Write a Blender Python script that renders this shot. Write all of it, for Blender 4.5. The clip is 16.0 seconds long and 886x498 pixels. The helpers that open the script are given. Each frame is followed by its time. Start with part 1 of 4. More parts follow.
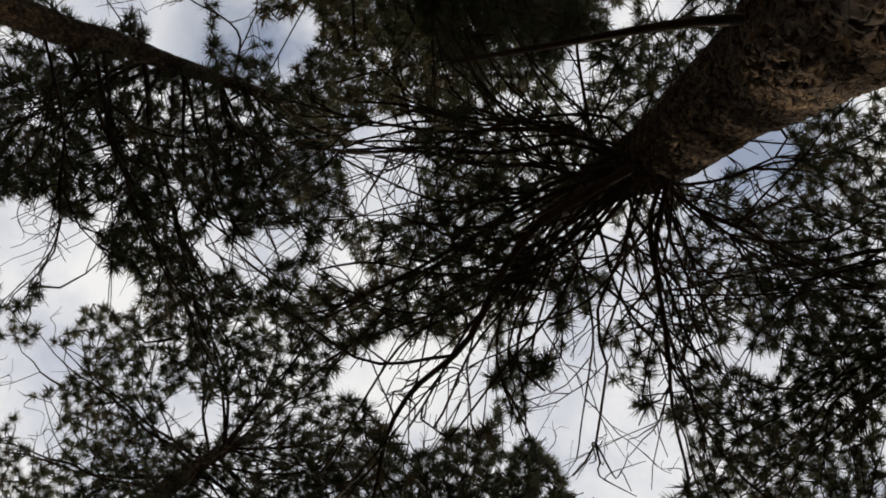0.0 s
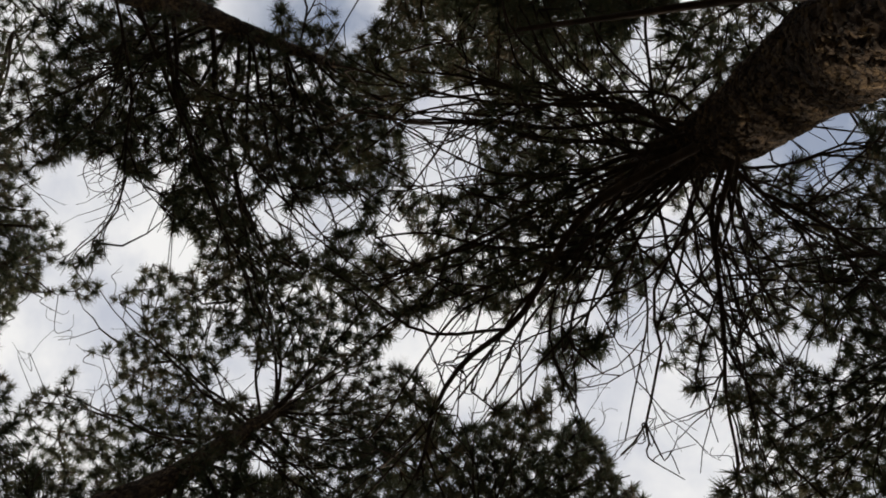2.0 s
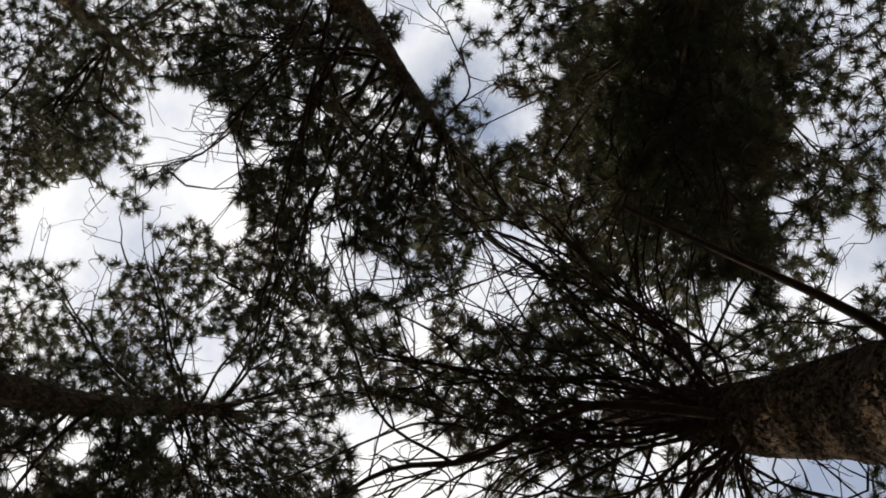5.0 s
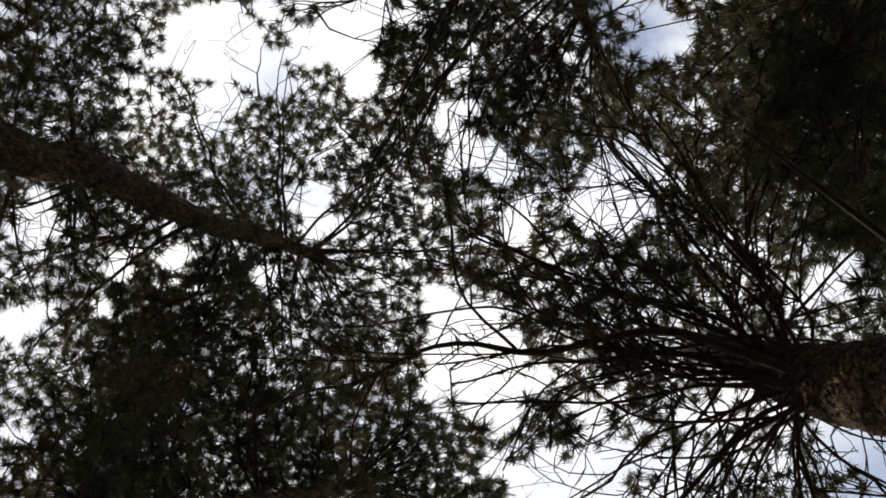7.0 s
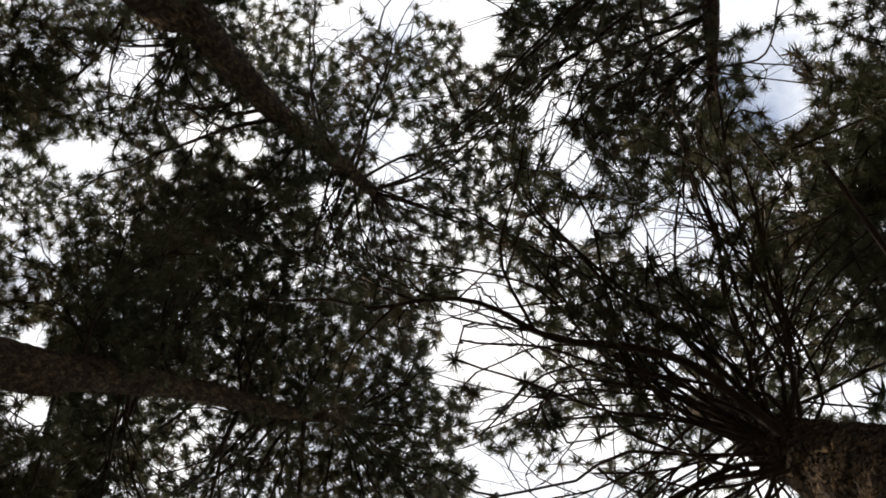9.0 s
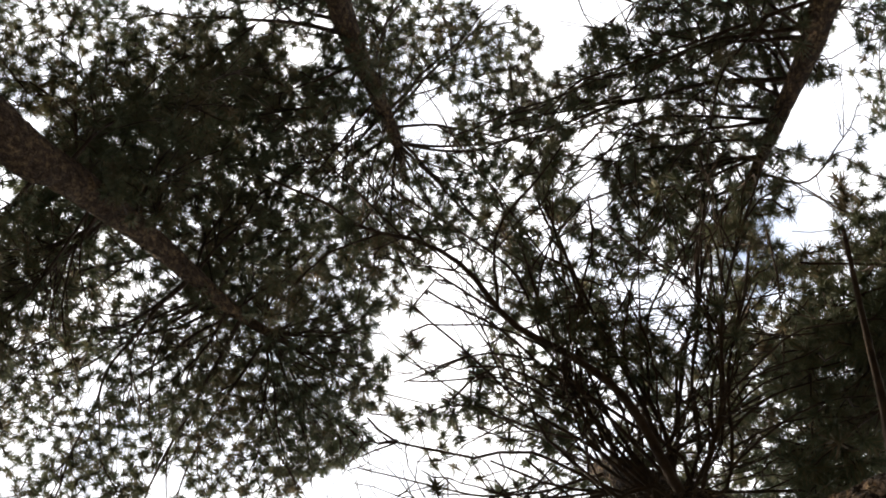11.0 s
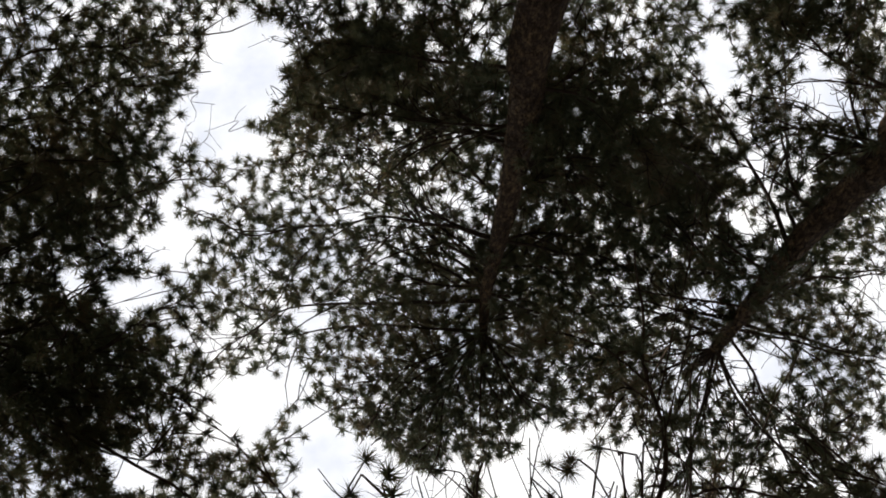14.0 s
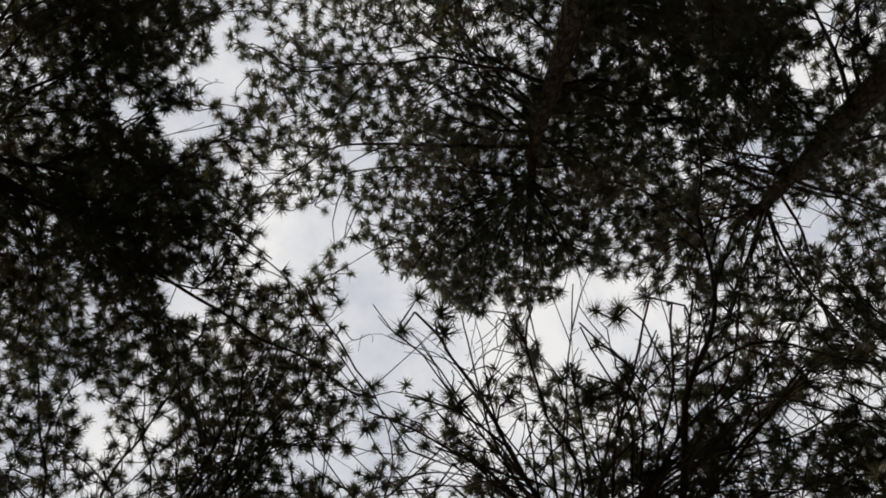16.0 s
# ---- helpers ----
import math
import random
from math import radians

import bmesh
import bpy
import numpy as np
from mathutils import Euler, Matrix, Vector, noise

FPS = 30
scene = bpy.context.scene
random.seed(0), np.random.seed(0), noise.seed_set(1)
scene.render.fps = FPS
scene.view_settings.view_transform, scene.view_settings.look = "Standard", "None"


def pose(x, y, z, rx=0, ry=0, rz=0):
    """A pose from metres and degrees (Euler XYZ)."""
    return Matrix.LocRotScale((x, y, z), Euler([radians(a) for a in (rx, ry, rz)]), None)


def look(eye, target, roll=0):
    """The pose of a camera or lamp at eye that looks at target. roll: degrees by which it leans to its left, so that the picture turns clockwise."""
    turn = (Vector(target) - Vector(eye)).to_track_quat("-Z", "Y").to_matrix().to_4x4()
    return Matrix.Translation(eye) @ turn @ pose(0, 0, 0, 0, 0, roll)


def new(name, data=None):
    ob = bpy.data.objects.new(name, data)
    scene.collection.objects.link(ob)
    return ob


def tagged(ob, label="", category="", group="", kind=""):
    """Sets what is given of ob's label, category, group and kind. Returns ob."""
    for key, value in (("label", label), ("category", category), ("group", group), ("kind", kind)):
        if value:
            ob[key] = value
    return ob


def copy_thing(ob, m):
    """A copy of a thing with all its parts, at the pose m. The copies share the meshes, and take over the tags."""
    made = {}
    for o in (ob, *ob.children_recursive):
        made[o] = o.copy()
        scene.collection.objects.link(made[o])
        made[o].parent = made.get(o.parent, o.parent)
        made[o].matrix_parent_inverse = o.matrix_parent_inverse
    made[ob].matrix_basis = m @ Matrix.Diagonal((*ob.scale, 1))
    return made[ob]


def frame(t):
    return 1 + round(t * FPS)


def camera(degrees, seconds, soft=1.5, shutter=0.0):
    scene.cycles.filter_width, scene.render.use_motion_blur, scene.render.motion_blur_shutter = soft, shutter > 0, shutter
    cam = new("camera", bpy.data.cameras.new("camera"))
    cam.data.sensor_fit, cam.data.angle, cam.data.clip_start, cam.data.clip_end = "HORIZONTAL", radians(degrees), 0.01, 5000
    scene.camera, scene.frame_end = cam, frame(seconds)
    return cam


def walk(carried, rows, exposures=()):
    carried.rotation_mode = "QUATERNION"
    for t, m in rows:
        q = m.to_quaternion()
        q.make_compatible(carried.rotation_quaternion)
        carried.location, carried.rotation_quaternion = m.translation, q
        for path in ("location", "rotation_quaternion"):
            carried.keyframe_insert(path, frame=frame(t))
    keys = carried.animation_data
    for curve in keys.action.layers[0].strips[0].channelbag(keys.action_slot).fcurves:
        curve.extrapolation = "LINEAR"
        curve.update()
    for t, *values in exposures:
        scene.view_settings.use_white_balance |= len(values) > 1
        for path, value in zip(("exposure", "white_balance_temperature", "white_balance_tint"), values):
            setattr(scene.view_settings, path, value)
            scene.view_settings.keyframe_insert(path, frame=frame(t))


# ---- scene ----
EYE = (0.0, 0.0, 1.5)
cam = camera(46.0, 16.0, soft=1.75)
walk(cam, [
    (0.0, pose(-0.000, 0.000, EYE[2], 179.15, -8.80, -0.00)),
    (0.5, pose(0.010, 0.005, EYE[2], 178.39, -11.17, 1.05)),
    (1.0, pose(0.002, 0.006, EYE[2], 177.58, -13.50, 2.43)),
    (1.5, pose(-0.004, 0.011, EYE[2], 177.07, -12.91, 3.43)),
    (2.0, pose(-0.007, 0.021, EYE[2], 178.33, -11.89, -2.46)),
    (2.5, pose(-0.013, 0.046, EYE[2], -177.42, -12.82, -11.85)),
    (3.0, pose(-0.030, 0.055, EYE[2], -174.83, -12.52, -17.67)),
    (3.5, pose(-0.024, 0.049, EYE[2], -173.77, -12.80, -19.97)),
    (4.0, pose(-0.023, 0.057, EYE[2], -172.75, -12.80, -22.20)),
    (4.2, pose(-0.012, 0.053, EYE[2], -171.30, -12.43, -25.00)),
    (6.3, pose(0.087, 0.080, EYE[2], -165.75, -9.42, -52.28)),
    (6.5, pose(0.074, 0.040, EYE[2], -167.46, -10.12, -53.28)),
    (7.0, pose(0.113, 0.082, EYE[2], -170.24, -14.56, -51.92)),
    (7.5, pose(0.037, 0.155, EYE[2], -172.97, -15.06, -54.15)),
    (8.0, pose(0.143, 0.095, EYE[2], -170.06, -16.61, -60.03)),
    (8.5, pose(0.230, 0.184, EYE[2], -169.12, -15.10, -62.65)),
    (9.0, pose(0.295, 0.148, EYE[2], -165.44, -13.19, -72.91)),
    (9.2, pose(0.359, 0.089, EYE[2], -164.34, -12.75, -77.02)),
    (11.3, pose(0.536, 0.312, EYE[2], -161.97, -2.71, -104.73)),
    (11.5, pose(0.503, 0.369, EYE[2], -162.84, -1.08, -111.27)),
    (12.0, pose(0.553, 0.341, EYE[2], -161.52, 0.76, -122.32)),
    (12.5, pose(0.625, 0.343, EYE[2], -161.22, 1.15, -134.31)),
    (13.0, pose(0.644, 0.331, EYE[2], -160.73, 0.66, -147.07)),
    (13.5, pose(0.687, 0.335, EYE[2], -159.07, 3.60, -152.72)),
    (14.0, pose(0.716, 0.332, EYE[2], -156.25, 4.37, -157.63)),
    (14.5, pose(0.743, 0.349, EYE[2], -161.25, 4.00, -159.68)),
    (15.0, pose(0.774, 0.333, EYE[2], -163.28, 3.75, -160.14)),
    (15.5, pose(0.781, 0.343, EYE[2], -164.00, 2.98, -160.77)),
    (16.0, pose(0.786, 0.356, EYE[2], -165.02, 3.08, -160.61)),
], exposures=[(0.0, -0.04), (4.2, 0.15), (7.0, 0.58), (9.2, 0.73), (11.3, 1.64), (12.0, 2.02), (12.5, 2.10), (13.0, 1.75), (13.5, 1.08), (14.0, 0.53), (14.5, 0.32), (15.0, 0.12), (16.0, -0.10)])

# ---- sky and sun ----
SUN = Vector((0.60, 1.3, 1.0)).normalized()
world = bpy.data.worlds.new("cloudy_sky")
scene.world = world
world.use_nodes = True


def sky_nodes():
    nt = world.node_tree
    n, l = nt.nodes, nt.links
    n.clear()
    sky = n.new("ShaderNodeTexSky")
    sky.sky_type = "NISHITA"
    sky.sun_disc = False
    sky.sun_elevation = math.asin(SUN.z)
    sky.sun_rotation = math.atan2(SUN.x, SUN.y)
    tc = n.new("ShaderNodeTexCoord")
    sep = n.new("ShaderNodeSeparateXYZ")
    l.new(tc.outputs["Generated"], sep.inputs[0])
    zz = n.new("ShaderNodeMath")
    zz.operation = "MAXIMUM"
    zz.inputs[1].default_value = 0.06
    l.new(sep.outputs["Z"], zz.inputs[0])
    comb = n.new("ShaderNodeCombineXYZ")
    for ax in ("X", "Y"):
        dv = n.new("ShaderNodeMath")
        dv.operation = "DIVIDE"
        l.new(sep.outputs[ax], dv.inputs[0])
        l.new(zz.outputs[0], dv.inputs[1])
        l.new(dv.outputs[0], comb.inputs[ax])
    flat = comb.outputs[0]
    puffs = n.new("ShaderNodeTexNoise")
    puffs.inputs["Scale"].default_value = 5.0
    puffs.inputs["Detail"].default_value = 7.0
    puffs.inputs["Roughness"].default_value = 0.55
    l.new(flat, puffs.inputs["Vector"])
    # cloud layer: bright white to lavender grey
    tone = n.new("ShaderNodeValToRGB")
    tone.color_ramp.elements[0].position, tone.color_ramp.elements[0].color = 0.36, (0.60, 0.63, 0.72, 1)
    tone.color_ramp.elements[1].position, tone.color_ramp.elements[1].color = 0.60, (0.99, 0.98, 0.97, 1)
    l.new(puffs.outputs["Fac"], tone.inputs[0])
    # breaks in the cloud through which the blue sky shows
    cover = None
    for u, v, r in ((-0.37, -0.21, 0.05), (0.15, -0.09, 0.08), (0.04, -0.36, 0.08)):
        far = n.new("ShaderNodeVectorMath")
        far.operation = "DISTANCE"
        wob = n.new("ShaderNodeVectorMath")
        wob.operation = "MULTIPLY_ADD"
        wob.inputs[1].default_value = (0.30, 0.30, 0.0)
        l.new(puffs.outputs["Color"], wob.inputs[0])
        l.new(flat, wob.inputs[2])
        l.new(wob.outputs[0], far.inputs[0])
        far.inputs[1].default_value = (u + 0.15, v + 0.15, 0.0)
        edge = n.new("ShaderNodeMapRange")
        edge.inputs["From Min"].default_value = r * 0.3
        edge.inputs["From Max"].default_value = r * 1.7
        edge.inputs["To Min"].default_value = 0.25
        l.new(far.outputs["Value"], edge.inputs["Value"])
        if cover is None:
            cover = edge.outputs[0]
        else:
            both = n.new("ShaderNodeMath")
            both.operation = "MULTIPLY"
            l.new(cover, both.inputs[0])
            l.new(edge.outputs[0], both.inputs[1])
            cover = both.outputs[0]
    blue = n.new("ShaderNodeBackground")
    blue.inputs["Strength"].default_value = 0.15
    l.new(sky.outputs[0], blue.inputs["Color"])
    cloud = n.new("ShaderNodeBackground")
    cloud.inputs["Strength"].default_value = 0.92
    l.new(tone.outputs[0], cloud.inputs["Color"])
    mix = n.new("ShaderNodeMixShader")
    l.new(cover, mix.inputs[0])
    l.new(blue.outputs[0], mix.inputs[1])
    l.new(cloud.outputs[0], mix.inputs[2])
    out = n.new("ShaderNodeOutputWorld")
    l.new(mix.outputs[0], out.inputs["Surface"])


sky_nodes()
sun_data = bpy.data.lights.new("sun", "SUN")
sun_data.energy = 3.6
sun_data.angle = radians(1.0)
sun_data.color = (1.0, 0.88, 0.70)
sun = new("sun", sun_data)
sun.matrix_world = look((0, 0, 40), Vector((0, 0, 40)) - SUN)


# ---- materials ----
def base_material(name, rough, spec=0.3):
    m = bpy.data.materials.new(name)
    m.use_nodes = True
    b = m.node_tree.nodes["Principled BSDF"]
    b.inputs["Roughness"].default_value = rough
    b.inputs["Specular IOR Level"].default_value = spec
    return m, m.node_tree, b


def ramp(nt, source, stops):
    r = nt.nodes.new("ShaderNodeValToRGB")
    while len(r.color_ramp.elements) < len(stops):
        r.color_ramp.elements.new(0.5)
    for e, (p, c) in zip(r.color_ramp.elements, stops):
        e.position, e.color = p, (*c, 1)
    nt.links.new(source, r.inputs[0])
    return r.outputs[0]


def texture(nt, kind, scale, stretch=(1, 1, 1), **more):
    tc = nt.nodes.new("ShaderNodeTexCoord")
    mp = nt.nodes.new("ShaderNodeMapping")
    mp.inputs["Scale"].default_value = stretch
    nt.links.new(tc.outputs["Object"], mp.inputs[0])
    t = nt.nodes.new(kind)
    t.inputs["Scale"].default_value = scale
    for key, value in more.items():
        t.inputs[key].default_value = value
    nt.links.new(mp.outputs[0], t.inputs["Vector"])
    return t


def bark_material():
    """Thick pine bark: tan and grey plates between dark fissures."""
    m, nt, b = base_material("pine_bark", 0.9, 0.15)
    grain = texture(nt, "ShaderNodeTexNoise", 28.0, (1, 1, 0.5), Detail=8.0, Roughness=0.65)
    patch = texture(nt, "ShaderNodeTexNoise", 5.0, (1, 1, 0.6), Detail=4.0)
    plate = ramp(nt, grain.outputs["Fac"], [(0.3, (0.03, 0.021, 0.016)), (0.50, (0.085, 0.059, 0.039)), (0.70, (0.26, 0.185, 0.105))])
    stain = ramp(nt, patch.outputs["Fac"], [(0.35, (0.55, 0.50, 0.48)), (0.65, (1.0, 0.93, 0.85))])
    mul = nt.nodes.new("ShaderNodeMixRGB")
    mul.blend_type = "MULTIPLY"
    mul.inputs[0].default_value = 1.0
    nt.links.new(plate, mul.inputs[1])
    nt.links.new(stain, mul.inputs[2])
    flake = texture(nt, "ShaderNodeTexVoronoi", 34.0, (1, 1, 0.5), Randomness=1.0)
    flake.feature = "DISTANCE_TO_EDGE"
    warp = texture(nt, "ShaderNodeTexNoise", 40.0, (1, 1, 0.6), Detail=3.0)
    push = nt.nodes.new("ShaderNodeVectorMath")
    push.operation = "MULTIPLY_ADD"
    push.inputs[1].default_value = (0.035, 0.035, 0.05)
    nt.links.new(warp.outputs["Color"], push.inputs[0])
    nt.links.new(flake.inputs["Vector"].links[0].from_socket, push.inputs[2])
    nt.links.new(push.outputs[0], flake.inputs["Vector"])
    seam = ramp(nt, flake.outputs["Distance"], [(0.0, (0.16, 0.13, 0.11)), (0.09, (1, 1, 1))])
    mul2 = nt.nodes.new("ShaderNodeMixRGB")
    mul2.blend_type = "MULTIPLY"
    mul2.inputs[0].default_value = 0.9
    nt.links.new(mul.outputs[0], mul2.inputs[1])
    nt.links.new(seam, mul2.inputs[2])
    nt.links.new(mul2.outputs[0], b.inputs["Base Color"])
    high = nt.nodes.new("ShaderNodeMath")
    high.operation = "MULTIPLY_ADD"
    high.inputs[1].default_value = 0.6
    nt.links.new(seam, high.inputs[0])
    nt.links.new(grain.outputs["Fac"], high.inputs[2])
    bump = nt.nodes.new("ShaderNodeBump")
    bump.inputs["Distance"].default_value = 0.012
    bump.inputs["Strength"].default_value = 1.0
    nt.links.new(high.outputs[0], bump.inputs["Height"])
    nt.links.new(bump.outputs[0], b.inputs["Normal"])
    return m


def twig_material():
    m, nt, b = base_material("twig_bark", 0.85, 0.15)
    grain = texture(nt, "ShaderNodeTexNoise", 22.0, (1, 1, 1), Detail=6.0)
    c = ramp(nt, grain.outputs["Fac"], [(0.3, (0.035, 0.026, 0.021)), (0.7, (0.09, 0.065, 0.05))])
    nt.links.new(c, b.inputs["Base Color"])
    return m


def needle_material(name, dark, mid, dry):
    """Needles: green with dry brown tufts among them, a little light shining through."""
    m, nt, b = base_material(name, 0.6, 0.25)
    geo = nt.nodes.new("ShaderNodeNewGeometry")
    where = texture(nt, "ShaderNodeTexNoise", 1.7, (1, 1, 1), Detail=3.0)
    add = nt.nodes.new("ShaderNodeMath")
    add.operation = "MULTIPLY_ADD"
    add.inputs[1].default_value = 0.35
    nt.links.new(geo.outputs["Random Per Island"], add.inputs[0])
    nt.links.new(where.outputs["Fac"], add.inputs[2])
    c = ramp(nt, add.outputs[0], [(0.35, dark), (0.68, mid), (0.92, dry)])
    nt.links.new(c, b.inputs["Base Color"])
    tr = nt.nodes.new("ShaderNodeBsdfTranslucent")
    nt.links.new(c, tr.inputs["Color"])
    mix = nt.nodes.new("ShaderNodeMixShader")
    mix.inputs[0].default_value = 0.24
    out = nt.nodes["Material Output"]
    nt.links.new(b.outputs[0], mix.inputs[1])
    nt.links.new(tr.outputs[0], mix.inputs[2])
    nt.links.new(mix.outputs[0], out.inputs["Surface"])
    return m


def floor_material():
    m, nt, b = base_material("needle_litter", 0.95, 0.1)
    fine = texture(nt, "ShaderNodeTexNoise", 60.0, (1, 1, 1), Detail=8.0, Roughness=0.7)
    wide = texture(nt, "ShaderNodeTexNoise", 0.6, (1, 1, 1), Detail=5.0)
    c = ramp(nt, fine.outputs["Fac"], [(0.3, (0.07, 0.048, 0.030)), (0.7, (0.23, 0.155, 0.09))])
    g = ramp(nt, wide.outputs["Fac"], [(0.4, (1, 1, 1)), (0.65, (0.55, 0.75, 0.4))])
    mul = nt.nodes.new("ShaderNodeMixRGB")
    mul.blend_type = "MULTIPLY"
    mul.inputs[0].default_value = 1.0
    nt.links.new(c, mul.inputs[1])
    nt.links.new(g, mul.inputs[2])
    nt.links.new(mul.outputs[0], b.inputs["Base Color"])
    bump = nt.nodes.new("ShaderNodeBump")
    bump.inputs["Distance"].default_value = 0.03
    nt.links.new(fine.outputs["Fac"], bump.inputs["Height"])
    nt.links.new(bump.outputs[0], b.inputs["Normal"])
    return m


BARK = bark_material()
TWIG = twig_material()
NEEDLE = needle_material("pine_needles", (0.066, 0.080, 0.050), (0.112, 0.126, 0.070), (0.19, 0.14, 0.085))
LITTER = floor_material()


# ---- ground ----
def make_ground():
    n = 90
    s = np.linspace(-1, 1, n)
    s = np.sign(s) * (np.abs(s) ** 3.2) * 1500
    verts, faces = [], []
    for i in range(n):
        for j in range(n):
            x, y = float(s[i]), float(s[j])
            d = math.hypot(x, y)
            z = 0.10 * noise.noise((x * 0.35, y * 0.35, 0)) * min(1, d / 3)
            verts.append((x, y, z - 0.02))
    for i in range(n - 1):
        for j in range(n - 1):
            a = i * n + j
            faces.append((a, a + n, a + n + 1, a + 1))
    me = bpy.data.meshes.new("ground")
    me.from_pydata(verts, [], faces)
    me.polygons.foreach_set("use_smooth", [True] * len(faces))
    me.materials.append(LITTER)
    return tagged(new("ground", me), "forest floor covered with brown pine needle litter", "ground", kind="structure")


make_ground()

# ---- pine trees ----
rng = np.random.default_rng(11)


def at(u, v, h):
    """A place h metres above eye level, by its slopes from where one stands."""
    return np.array((u * h, v * h, EYE[2] + h))


def slopes(p):
    h = p[..., 2] - EYE[2]
    return p[..., :2] / h[..., None]


def curve(points, step):
    """A smooth line through the points, in pieces of about that step."""
    p = np.asarray(points, float)
    q = np.vstack([2 * p[0] - p[1], p, 2 * p[-1] - p[-2]])
    out = []
    for k in range(1, len(q) - 2):
        n = max(2, int(np.linalg.norm(q[k + 1] - q[k]) / step))
        t = np.linspace(0, 1, n, endpoint=False)[:, None]
        out.append(0.5 * (2 * q[k] + (q[k + 1] - q[k - 1]) * t + (2 * q[k - 1] - 5 * q[k] + 4 * q[k + 1] - q[k + 2]) * t ** 2
                          + (3 * q[k] - q[k - 1] - 3 * q[k + 1] + q[k + 2]) * t ** 3))
    out.append(p[-1:])
    return np.vstack(out)


def wobble(line, size, scale, seed):
    """The line with small natural kinks, its first place kept."""
    out = line.copy()
    for i, p in enumerate(line):
        w = noise.noise_vector(Vector(p * scale) + Vector((seed, 0, 0)))
        out[i] += np.array(w) * size * min(1, i / 4)
    return out


class Sheet:
    """Vertices and faces gathered for one mesh."""

    def __init__(self):
        self.v, self.f, self.n = [], [], 0

    def tube(self, line, radii, sides):
        line = np.asarray(line)
        d = np.gradient(line, axis=0)
        d /= np.linalg.norm(d, axis=1)[:, None] + 1e-9
        up = np.where(np.abs(d[:, 2:3]) > 0.9, np.array([[1.0, 0, 0]]), np.array([[0, 0, 1.0]]))
        if np.ptp(up, axis=0).max() > 0:
            up = np.tile(np.array([[0.31, 0.87, 0.38]]), (len(line), 1))
        a = np.cross(d, up)
        a /= np.linalg.norm(a, axis=1)[:, None] + 1e-9
        b = np.cross(d, a)
        ang = np.arange(sides) * 2 * math.pi / sides
        ring = a[:, None] * np.cos(ang)[None, :, None] + b[:, None] * np.sin(ang)[None, :, None]
        v = line[:, None] + ring * np.asarray(radii)[:, None, None]
        i = np.arange(len(line) - 1)[:, None] * sides
        j = np.arange(sides)[None]
        k = (j + 1) % sides
        q = np.stack([i + j, i + k, i + sides + k, i + sides + j], -1).reshape(-1, 4) + self.n
        self.v.append(v.reshape(-1, 3))
        self.f.append(("q", q))
        self.n += len(line) * sides

    def tris(self, v, t):
        self.v.append(v)
        self.f.append(("t", t + self.n))
        self.n += len(v)

    def mesh(self, name, material, smooth=True):
        me = bpy.data.meshes.new(name)
        v = np.vstack(self.v).astype(np.float32)
        quads = [f for k, f in self.f if k == "q"]
        tris = [f for k, f in self.f if k == "t"]
        loops = np.concatenate([f.ravel() for f in quads + tris]).astype(np.int32)
        sizes = np.concatenate([np.full(len(f), f.shape[1]) for f in quads + tris]).astype(np.int32)
        me.vertices.add(len(v))
        me.vertices.foreach_set("co", v.ravel())
        me.loops.add(len(loops))
        me.loops.foreach_set("vertex_index", loops)
        me.polygons.add(len(sizes))
        me.polygons.foreach_set("loop_start", (np.cumsum(sizes) - sizes).astype(np.int32))
        me.polygons.foreach_set("use_smooth", np.full(len(sizes), smooth))
        me.update(calc_edges=True)
        me.materials.append(material)
        return me


def part(name, me, parent, label=""):
    ob = new(name, me)
    ob.parent = parent
    return tagged(ob, label)


